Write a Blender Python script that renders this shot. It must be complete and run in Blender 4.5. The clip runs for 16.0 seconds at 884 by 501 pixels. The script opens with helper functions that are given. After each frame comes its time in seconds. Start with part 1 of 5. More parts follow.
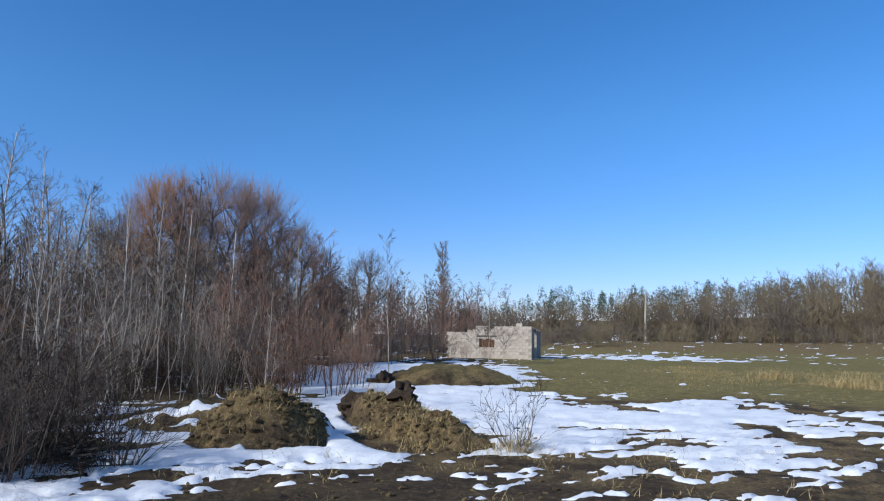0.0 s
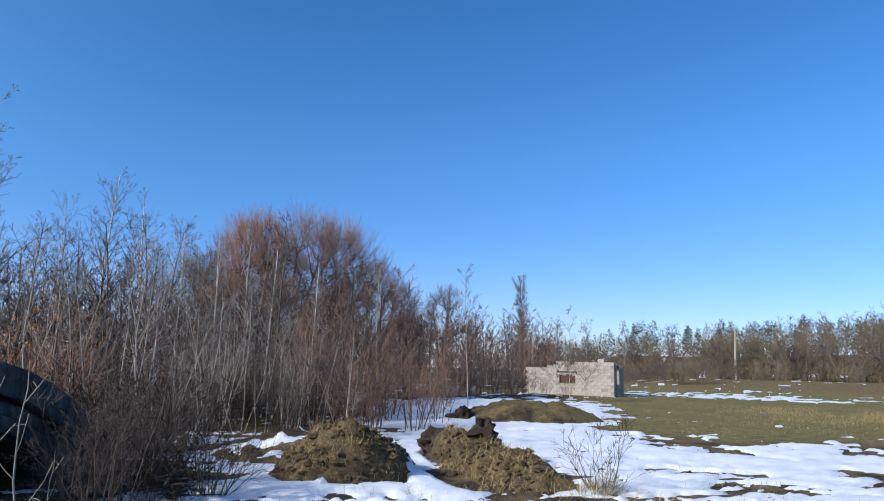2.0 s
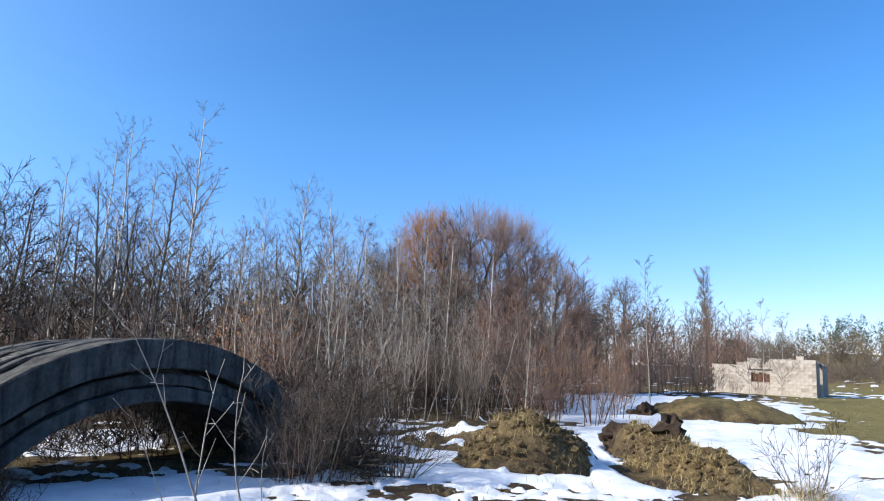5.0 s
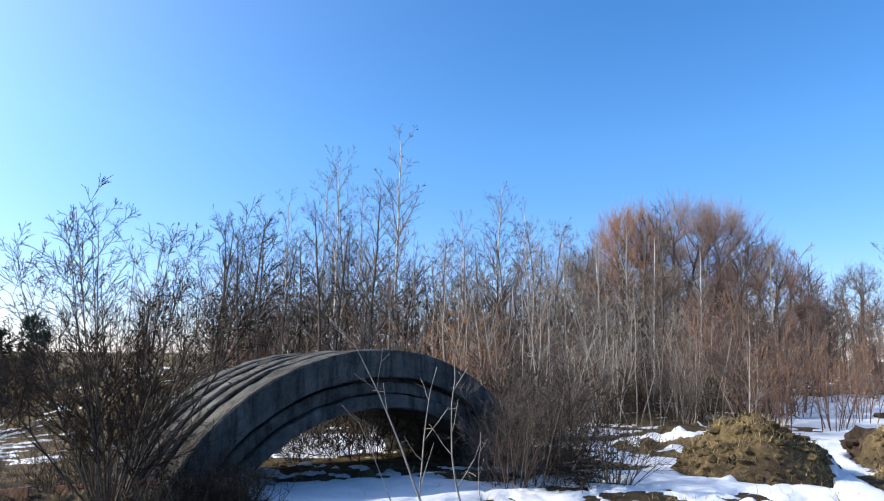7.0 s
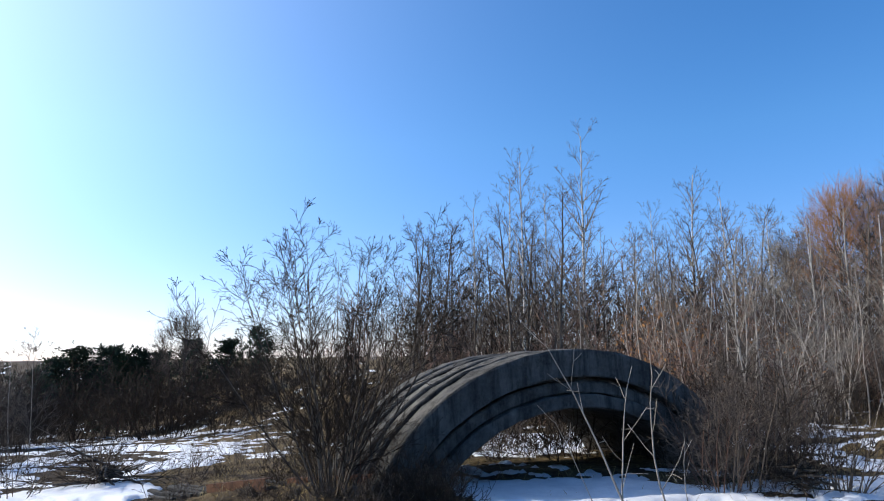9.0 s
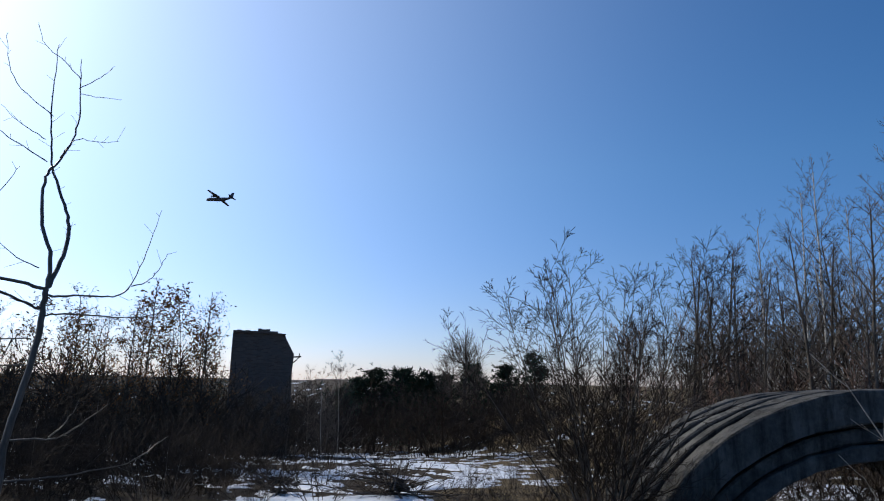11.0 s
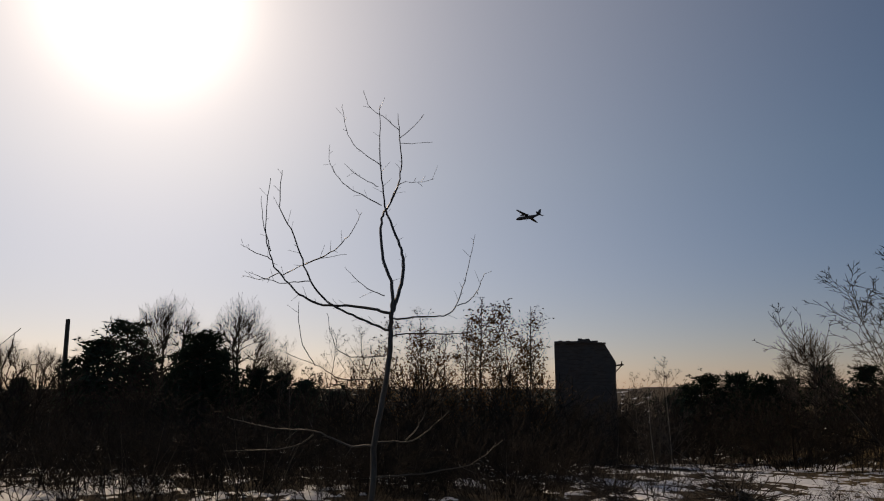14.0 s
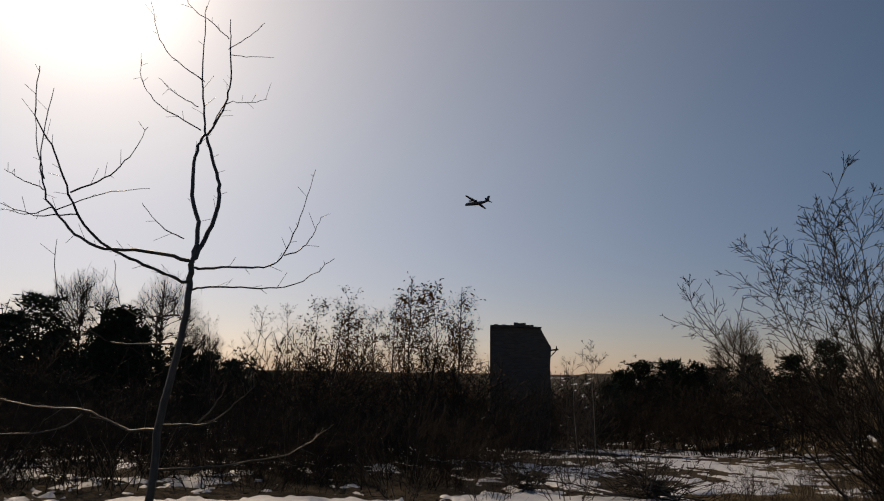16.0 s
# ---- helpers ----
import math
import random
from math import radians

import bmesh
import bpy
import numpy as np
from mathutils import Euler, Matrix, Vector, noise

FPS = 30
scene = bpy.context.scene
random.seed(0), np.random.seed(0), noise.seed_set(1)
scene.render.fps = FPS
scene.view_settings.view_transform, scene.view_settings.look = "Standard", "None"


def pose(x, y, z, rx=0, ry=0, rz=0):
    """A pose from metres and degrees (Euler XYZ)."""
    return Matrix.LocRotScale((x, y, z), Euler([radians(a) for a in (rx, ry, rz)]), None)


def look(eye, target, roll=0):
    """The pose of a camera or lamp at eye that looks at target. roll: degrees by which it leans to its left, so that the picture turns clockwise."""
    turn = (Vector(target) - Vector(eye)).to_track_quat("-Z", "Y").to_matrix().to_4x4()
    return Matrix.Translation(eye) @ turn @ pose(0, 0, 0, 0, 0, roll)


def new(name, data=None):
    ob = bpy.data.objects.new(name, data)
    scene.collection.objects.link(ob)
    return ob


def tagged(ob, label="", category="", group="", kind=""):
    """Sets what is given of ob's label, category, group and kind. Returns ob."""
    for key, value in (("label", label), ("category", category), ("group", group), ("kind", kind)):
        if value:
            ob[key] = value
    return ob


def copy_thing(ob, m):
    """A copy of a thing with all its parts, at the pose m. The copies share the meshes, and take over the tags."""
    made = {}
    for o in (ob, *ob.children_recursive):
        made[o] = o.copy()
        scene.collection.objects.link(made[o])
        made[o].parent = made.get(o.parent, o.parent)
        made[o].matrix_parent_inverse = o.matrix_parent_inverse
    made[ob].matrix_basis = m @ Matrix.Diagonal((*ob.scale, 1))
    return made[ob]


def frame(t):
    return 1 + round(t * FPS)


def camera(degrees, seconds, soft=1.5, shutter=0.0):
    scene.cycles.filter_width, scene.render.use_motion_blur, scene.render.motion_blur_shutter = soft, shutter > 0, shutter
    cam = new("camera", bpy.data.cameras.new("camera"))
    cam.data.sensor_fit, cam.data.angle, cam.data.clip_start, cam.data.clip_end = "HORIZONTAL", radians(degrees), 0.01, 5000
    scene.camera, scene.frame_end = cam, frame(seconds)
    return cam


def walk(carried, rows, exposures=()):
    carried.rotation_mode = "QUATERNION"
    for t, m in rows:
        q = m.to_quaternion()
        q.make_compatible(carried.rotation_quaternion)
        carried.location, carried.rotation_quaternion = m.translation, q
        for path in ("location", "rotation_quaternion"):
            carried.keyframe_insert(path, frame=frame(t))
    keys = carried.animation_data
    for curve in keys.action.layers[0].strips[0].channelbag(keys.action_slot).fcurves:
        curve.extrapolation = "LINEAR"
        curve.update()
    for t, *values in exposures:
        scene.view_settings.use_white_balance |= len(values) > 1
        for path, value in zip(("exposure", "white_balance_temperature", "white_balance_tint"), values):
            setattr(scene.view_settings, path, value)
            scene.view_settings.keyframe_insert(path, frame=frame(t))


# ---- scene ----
cam = camera(65.76, 16.0, soft=1.1)


def held(t, x, y, z, yaw, pitch, roll):
    return (t, pose(x, y, z, 90 + pitch, 0, yaw) @ pose(0, 0, 0, 0, 0, roll))


walk(cam, [
    held(0, -0.013, 0.052, 1.612, 93.29, 6.99, 0.81),
    held(0.5, -0.015, 0.051, 1.622, 94.96, 9.11, 1.36),
    held(1, -0.012, 0.033, 1.623, 96.36, 8.69, 1.82),
    held(1.5, -0.010, 0.026, 1.624, 98.24, 9.22, 1.81),
    held(2, -0.011, 0.018, 1.629, 99.90, 9.68, 1.48),
    held(2.5, -0.009, 0.011, 1.626, 102.46, 9.55, 1.13),
    held(3, -0.010, 0.005, 1.623, 105.71, 8.86, 0.96),
    held(5.5, -0.021, -0.054, 1.570, 117.75, 9.01, 2.02),
    held(6, -0.010, -0.047, 1.569, 122.41, 9.12, 1.29),
    held(6.5, 0.011, -0.038, 1.580, 127.11, 8.84, 1.11),
    held(7, 0.022, -0.040, 1.580, 130.88, 8.74, 0.68),
    held(7.5, 0.035, -0.028, 1.575, 134.88, 9.08, 0.64),
    held(8, 0.065, -0.015, 1.581, 138.70, 8.69, 0.47),
    held(10.5, -0.020, 0.023, 1.607, 162.44, 10.58, -0.08),
    held(11, -0.046, 0.030, 1.621, 169.32, 10.81, 1.41),
    held(11.5, -0.037, 0.051, 1.612, 175.77, 10.72, 1.50),
    held(12, -0.036, 0.047, 1.614, 183.55, 11.48, -0.16),
    held(12.5, -0.048, 0.056, 1.620, 188.10, 12.10, -0.65),
    held(13, -0.065, 0.072, 1.619, 187.73, 12.90, 0.47),
    held(13.5, -0.073, 0.089, 1.614, 190.55, 12.44, 0.14),
    held(14, -0.087, 0.110, 1.604, 195.36, 11.23, 0.01),
    held(14.5, -0.138, 0.096, 1.596, 196.56, 10.99, -0.43),
    held(15, -0.196, -0.009, 1.596, 194.25, 12.00, 0.39),
    held(15.5, -0.299, -0.325, 1.538, 192.84, 11.04, 1.29),
    held(16, -0.483, -0.937, 1.543, 190.96, 9.95, 0.88),
], exposures=[(0, 0.0, 6150, 10), (3, 0.28, 6300, 10), (6, 0.7, 6650, 10), (8, 0.62, 6700, 10), (10.5, -0.25, 6350, 10), (12, -1.0, 7600, 13), (13, -1.42, 9900, 18), (14, -1.5, 9900, 18), (16, -1.5, 9900, 18)])

# ---- light ----
SUN_AZ, SUN_EL = 221.0, 29.5        # degrees counter-clockwise from +Y, and above the horizon
world = bpy.data.worlds.new("world")
scene.world = world
world.use_nodes = True
wn = world.node_tree
sky = wn.nodes.new("ShaderNodeTexSky")
sky.sky_type = "NISHITA"
sky.sun_disc = False
sky.sun_elevation = radians(SUN_EL)
sky.sun_rotation = radians(-SUN_AZ)
sky.altitude, sky.air_density, sky.dust_density, sky.ozone_density = 150, 1.0, 0.2, 2.0
vivid = wn.nodes.new("ShaderNodeHueSaturation")
vivid.inputs["Saturation"].default_value = 1.2
tint = wn.nodes.new("ShaderNodeVectorMath")
tint.operation = "MULTIPLY"
tint.inputs[1].default_value = (0.855, 0.965, 1.19)
wn.links.new(sky.outputs["Color"], tint.inputs[0])
# the sky pales less towards the horizon than a clear dry one would
rise = wn.nodes.new("ShaderNodeSeparateXYZ")
level = wn.nodes.new("ShaderNodeTexCoord")
wn.links.new(level.outputs["Generated"], rise.inputs[0])
low_sky = wn.nodes.new("ShaderNodeValToRGB")
low_sky.color_ramp.elements[0].position, low_sky.color_ramp.elements[0].color = 0.0, (0.84, 0.78, 0.93, 1)
low_sky.color_ramp.elements[1].position, low_sky.color_ramp.elements[1].color = 0.3, (1.04, 1.04, 1.0, 1)
wn.links.new(rise.outputs["Z"], low_sky.inputs["Fac"])
paler = wn.nodes.new("ShaderNodeVectorMath")
paler.operation = "MULTIPLY"
wn.links.new(tint.outputs[0], paler.inputs[0])
wn.links.new(low_sky.outputs["Color"], paler.inputs[1])
wn.links.new(paler.outputs[0], vivid.inputs["Color"])
# glow put into the sky round the sun, for its haze and glare
way = wn.nodes.new("ShaderNodeTexCoord")
dot = wn.nodes.new("ShaderNodeVectorMath")
dot.operation = "DOT_PRODUCT"
wn.links.new(way.outputs["Generated"], dot.inputs[0])


def sun_glow(power, strength):
    up = wn.nodes.new("ShaderNodeMath")
    up.operation = "MAXIMUM"
    up.inputs[1].default_value = 0.0
    wn.links.new(dot.outputs["Value"], up.inputs[0])
    pw = wn.nodes.new("ShaderNodeMath")
    pw.operation = "POWER"
    pw.inputs[1].default_value = power
    wn.links.new(up.outputs[0], pw.inputs[0])
    ml = wn.nodes.new("ShaderNodeMath")
    ml.operation = "MULTIPLY"
    ml.inputs[1].default_value = strength
    wn.links.new(pw.outputs[0], ml.inputs[0])
    return ml.outputs[0]


bg = wn.nodes["Background"]
bg.inputs["Strength"].default_value = 0.132
wn.links.new(vivid.outputs["Color"], bg.inputs["Color"])
haze = wn.nodes.new("ShaderNodeBackground")
haze.inputs["Color"].default_value = (0.91, 0.975, 1.05, 1)
total = wn.nodes.new("ShaderNodeMath")
total.operation = "ADD"
core = wn.nodes.new("ShaderNodeMath")
core.operation = "ADD"
wn.links.new(sun_glow(220.0, 3.5), core.inputs[0])
wn.links.new(sun_glow(28.0, 1.1), core.inputs[1])
wn.links.new(core.outputs[0], total.inputs[0])
wn.links.new(sun_glow(5.0, 0.84), total.inputs[1])
wide = wn.nodes.new("ShaderNodeMath")
wide.operation = "ADD"
wn.links.new(total.outputs[0], wide.inputs[0])
wn.links.new(sun_glow(1.6, 0.125), wide.inputs[1])
# thicker air low over the horizon on the sun's side
thick = wn.nodes.new("ShaderNodeMath")
thick.operation = "SUBTRACT"
thick.use_clamp = True
thick.inputs[0].default_value = 1.0
wn.links.new(rise.outputs["Z"], thick.inputs[1])
thicker = wn.nodes.new("ShaderNodeMath")
thicker.operation = "POWER"
thicker.inputs[1].default_value = 4.0
wn.links.new(thick.outputs[0], thicker.inputs[0])
sunward = wn.nodes.new("ShaderNodeMath")
sunward.operation = "MULTIPLY_ADD"
wn.links.new(thicker.outputs[0], sunward.inputs[0])
wn.links.new(sun_glow(3.5, 0.52), sunward.inputs[1])
wn.links.new(wide.outputs[0], sunward.inputs[2])
wn.links.new(sunward.outputs[0], haze.inputs["Strength"])
both = wn.nodes.new("ShaderNodeAddShader")
wn.links.new(bg.outputs[0], both.inputs[0])
wn.links.new(haze.outputs[0], both.inputs[1])
wn.links.new(both.outputs[0], wn.nodes["World Output"].inputs["Surface"])
sun_data = bpy.data.lights.new("sun", "SUN")
sun_data.energy, sun_data.angle, sun_data.color = 5.0, radians(0.53), (1.0, 0.93, 0.82)
sun = new("sun", sun_data)
sa, se = radians(SUN_AZ), radians(SUN_EL)
SUN_DIR = Vector((-math.sin(sa) * math.cos(se), math.cos(sa) * math.cos(se), math.sin(se)))
dot.inputs[1].default_value = SUN_DIR
sun.matrix_world = look(SUN_DIR * 50, (0, 0, 0))

# ---- numeric tools ----
RNG = np.random.default_rng(7)


def hash2(ix, iy, seed):
    h = (ix.astype(np.int64) * 374761393 + iy.astype(np.int64) * 668265263 + seed * 1442695041) & 0xFFFFFFFF
    h = ((h ^ (h >> 13)) * 1274126177) & 0xFFFFFFFF
    return (h ^ (h >> 16)) / 4294967296.0


def vnoise(x, y, seed=0):
    ix, iy = np.floor(x), np.floor(y)
    fx, fy = x - ix, y - iy
    fx, fy = fx * fx * (3 - 2 * fx), fy * fy * (3 - 2 * fy)
    a, b = hash2(ix, iy, seed), hash2(ix + 1, iy, seed)
    c, d = hash2(ix, iy + 1, seed), hash2(ix + 1, iy + 1, seed)
    return (a + (b - a) * fx) * (1 - fy) + (c + (d - c) * fx) * fy


def fbm(x, y, seed=0, octaves=4):
    """Layered noise, about -0.5 to 0.5."""
    out, amp, total = 0.0, 1.0, 0.0
    for i in range(octaves):
        out = out + amp * vnoise(x * 2 ** i, y * 2 ** i, seed + i * 17)
        total += amp
        amp *= 0.55
    return out / total - 0.5


def sstep(a, b, x):
    t = np.clip((x - a) / (b - a), 0, 1)
    return t * t * (3 - 2 * t)


def hump(x, y, cx, cy, rx, ry, turn, h, power=1.0):
    c, s = math.cos(radians(turn)), math.sin(radians(turn))
    u, v = ((x - cx) * c + (y - cy) * s) / rx, (-(x - cx) * s + (y - cy) * c) / ry
    return h * np.clip(1 - (u * u + v * v), 0, 1) ** power


def spot(az, d):
    """Plan position at a bearing (degrees counter-clockwise from +Y) and a distance."""
    return -math.sin(radians(az)) * d, math.cos(radians(az)) * d


MOUNDS = [  # cx, cy, rx, ry, turn, height
    (-10.3, -3.2, 1.05, 1.02, 0, 0.68), (-12.3, -1.58, 1.45, 0.45, 34, 0.58), (-11.0, -0.72, 1.4, 0.5, 34, 0.42),
    (-21.5, -0.9, 1.9, 2.1, 0, 0.52), (-13.0, -4.9, 1.8, 1.6, 0, 0.25), (-3.0, -7.0, 1.8, 1.6, 0, 0.14),
]


def ground_z(x, y):
    x, y = np.asarray(x, float), np.asarray(y, float)
    r = np.hypot(x, y)
    z = 0.10 * fbm(x * 0.35, y * 0.35, 3) + 0.06 * fbm(x * 1.6, y * 1.6, 5) * sstep(60, 20, r)
    fall = np.clip(-y - 8.0, 0, 52)
    z = z - 0.083 * fall * sstep(-26, -9, x) * sstep(8, 18, -y + 8)
    heap = np.zeros_like(z)
    for cx, cy, rx, ry, turn, h in MOUNDS:
        lump = hump(x + 0.3 * fbm(x * 0.9, y * 0.9, 61), y + 0.5 * fbm(x * 0.9, y * 0.9, 67), cx, cy, rx, ry, turn, 1.0, 0.7)
        heap = np.maximum(heap, lump * h * (1 + 0.9 * fbm(x * 1.7, y * 1.7, 9)) + sstep(0, 0.3, lump) * 0.24 * fbm(x * 4.5, y * 4.5, 21))
    z = z + heap
    # long bank and rise on the far side of the field
    z = z + sstep(62, 80, -x) * sstep(4, 16, y) * 0.9 + sstep(40, 90, y) * 2.2
    z = z + 4.6 * sstep(120, 178, r) * sstep(-0.05, 0.1, y / (r + 1e-6))
    z = z + 0.12 * sstep(12, 20, -x) * sstep(-8, -2, y)
    return z


def gz(x, y):
    return float(ground_z(np.array([x]), np.array([y]))[0])


def mesh_from(name, verts, faces, material=None, smooth=True):
    me = bpy.data.meshes.new(name)
    verts, faces = np.asarray(verts, np.float32), np.asarray(faces, np.int32)
    n, k = faces.shape
    me.vertices.add(len(verts))
    me.vertices.foreach_set("co", verts.ravel())
    me.loops.add(n * k)
    me.loops.foreach_set("vertex_index", faces.ravel())
    me.polygons.add(n)
    me.polygons.foreach_set("loop_start", np.arange(0, n * k, k, dtype=np.int32))
    me.update(calc_edges=True)
    me.polygons.foreach_set("use_smooth", np.full(n, smooth))
    if material:
        me.materials.append(material)
    return me


def tubes(segs, sides=3):
    """Tapered tubes round segments (rows of p0, p1, r0, r1); segments that follow on share their rings."""
    s = np.asarray(segs, float)
    p0, p1, r0, r1 = s[:, :3], s[:, 3:6], s[:, 6], s[:, 7]
    d = p1 - p0
    d /= np.linalg.norm(d, axis=1, keepdims=True) + 1e-9
    u = np.cross(d, [[0.83, 0.51, -0.22]])
    u /= np.linalg.norm(u, axis=1, keepdims=True) + 1e-9
    v = np.cross(d, u)
    a = np.arange(sides) * 2 * math.pi / sides
    ring = u[:, None] * np.cos(a)[None, :, None] + v[:, None] * np.sin(a)[None, :, None]
    lo = (p0 - d * np.minimum(r0, 0.02)[:, None] * 0.4)[:, None] + ring * r0[:, None, None]
    hi = p1[:, None] + ring * r1[:, None, None]
    n = len(s)
    verts = np.concatenate([lo.reshape(-1, 3), hi.reshape(-1, 3)])
    i = np.arange(sides)
    low, high = np.arange(n)[:, None] * sides + i, (n + np.arange(n))[:, None] * sides + i
    follows = np.zeros(n, bool)
    follows[1:] = np.abs(p0[1:] - p1[:-1]).sum(1) < 1e-6
    low[follows] = high[np.flatnonzero(follows) - 1]
    faces = np.stack([low, np.roll(low, -1, 1), np.roll(high, -1, 1), high], -1).reshape(-1, 4)
    used, inv = np.unique(faces, return_inverse=True)
    return verts[used], inv.reshape(-1, 4)


def part(name, bm, material, parent, label=""):
    me = bpy.data.meshes.new(name)
    bm.to_mesh(me)
    bm.free()
    me.materials.append(material)
    ob = new(name, me)
    ob.parent = parent
    return tagged(ob, label)


def part_mesh(name, me, parent, label=""):
    ob = new(name, me)
    ob.parent = parent
    return tagged(ob, label)


def box(bm, x0, y0, z0, x1, y1, z1):
    m = Matrix.LocRotScale(((x0 + x1) / 2, (y0 + y1) / 2, (z0 + z1) / 2), None, (x1 - x0, y1 - y0, z1 - z0))
    return bmesh.ops.create_cube(bm, size=1, matrix=m)["verts"]


# ---- materials ----
class Mat:
    """A small builder for node materials."""

    def __init__(self, name, rough=0.8, spec=0.3, metal=0.0):
        self.m = bpy.data.materials.new(name)
        self.m.use_nodes = True
        self.nt = self.m.node_tree
        self.b = self.nt.nodes["Principled BSDF"]
        self.b.inputs["Roughness"].default_value = rough
        self.b.inputs["Specular IOR Level"].default_value = spec
        self.b.inputs["Metallic"].default_value = metal
        self.coord = self.nt.nodes.new("ShaderNodeTexCoord")

    def node(self, kind, **values):
        n = self.nt.nodes.new(kind)
        for key, value in values.items():
            n.inputs[key].default_value = value
        return n

    def link(self, a, b):
        self.nt.links.new(a, b)

    def noise(self, scale, detail=4.0, rough=0.6, space="Object", stretch=None):
        n = self.node("ShaderNodeTexNoise", Scale=scale, Detail=detail, Roughness=rough)
        src = self.coord.outputs[space]
        if stretch:
            mp = self.node("ShaderNodeMapping", Scale=stretch)
            self.link(src, mp.inputs["Vector"])
            src = mp.outputs["Vector"]
        self.link(src, n.inputs["Vector"])
        return n.outputs["Fac"]

    def ramp(self, fac, *stops):
        r = self.nt.nodes.new("ShaderNodeValToRGB")
        e = r.color_ramp.elements
        while len(e) < len(stops):
            e.new(0.5)
        for el, (pos, col) in zip(e, stops):
            el.position = pos
            el.color = (*col, 1) if len(col) == 3 else col
        self.link(fac, r.inputs["Fac"])
        return r.outputs["Color"]

    def mix(self, fac, a, b, blend="MIX"):
        n = self.nt.nodes.new("ShaderNodeMix")
        n.data_type, n.blend_type = "RGBA", blend
        for value, socket in ((fac, n.inputs[0]), (a, n.inputs[6]), (b, n.inputs[7])):
            if isinstance(value, (int, float)):
                socket.default_value = value
            elif isinstance(value, tuple):
                socket.default_value = (*value, 1)
            else:
                self.link(value, socket)
        return n.outputs[2]

    def color(self, c):
        self.link(c, self.b.inputs["Base Color"])

    def bump(self, fac, strength=0.5, distance=0.02):
        n = self.node("ShaderNodeBump", Strength=strength, Distance=distance)
        self.link(fac, n.inputs["Height"])
        self.link(n.outputs["Normal"], self.b.inputs["Normal"])

    def random(self):
        return self.nt.nodes.new("ShaderNodeObjectInfo").outputs["Random"]

    def island(self):
        return self.nt.nodes.new("ShaderNodeNewGeometry").outputs["Random Per Island"]


def bark(name, dark, light, scale=14, rough=0.85, spec=0.1):
    k = Mat(name, rough, spec)
    n = k.noise(scale, 5, 0.65, stretch=(1, 1, 0.25))
    c = k.ramp(n, (0.3, dark), (0.7, light))
    k.color(k.mix(k.random(), c, k.mix(0.35, c, tuple(0.6 * v for v in dark))))
    k.bump(n, 0.4, 0.01)
    return k.m


def twig(name, a, b):
    k = Mat(name, 0.95, 0.06)
    k.color(k.mix(k.random(), k.mix(k.island(), a, b), k.mix(k.island(), b, a)))
    return k.m


def birch_bark():
    k = Mat("birch_bark", 0.65, 0.3)
    bands = k.noise(9, 4, 0.7, stretch=(0.35, 0.35, 2.2))
    base = k.ramp(k.noise(30, 3), (0.3, (0.46, 0.43, 0.38)), (0.7, (0.66, 0.63, 0.58)))
    k.color(k.mix(k.ramp(bands, (0.56, (0, 0, 0)), (0.62, (1, 1, 1))), base, (0.045, 0.04, 0.036)))
    k.bump(bands, 0.3, 0.01)
    return k.m


BIRCH = birch_bark()
BARK = bark("grey_brown_bark", (0.055, 0.043, 0.034), (0.2, 0.165, 0.13))
BARK_RED = bark("reddish_bark", (0.07, 0.04, 0.03), (0.2, 0.12, 0.085))
BARK_PALE = bark("pale_willow_bark", (0.24, 0.21, 0.175), (0.5, 0.45, 0.385))
TWIG = twig("brown_twigs", (0.05, 0.04, 0.033), (0.17, 0.14, 0.117))
TWIG_GREY = twig("grey_twigs", (0.07, 0.057, 0.047), (0.4, 0.355, 0.3))
TWIG_RED = twig("reddish_twigs", (0.12, 0.075, 0.058), (0.3, 0.2, 0.155))
TWIG_WILLOW = twig("pinkish_willow_twigs", (0.18, 0.125, 0.108), (0.32, 0.235, 0.205))
TWIG_ORANGE = twig("orange_willow_twigs", (0.3, 0.155, 0.075), (0.4, 0.215, 0.11))
# darker copy of TWIG: shade of wood and backlit slope put into the colour
TWIG_DARK = twig("dark_shaded_twigs", (0.022, 0.017, 0.0135), (0.058, 0.045, 0.035))
LEAF = twig("dry_brown_leaves", (0.2, 0.09, 0.035), (0.34, 0.18, 0.07))
NEEDLE = twig("pine_needles", (0.026, 0.042, 0.03), (0.062, 0.083, 0.05))
STRAW = twig("dry_grass_blades", (0.22, 0.16, 0.075), (0.42, 0.33, 0.16))


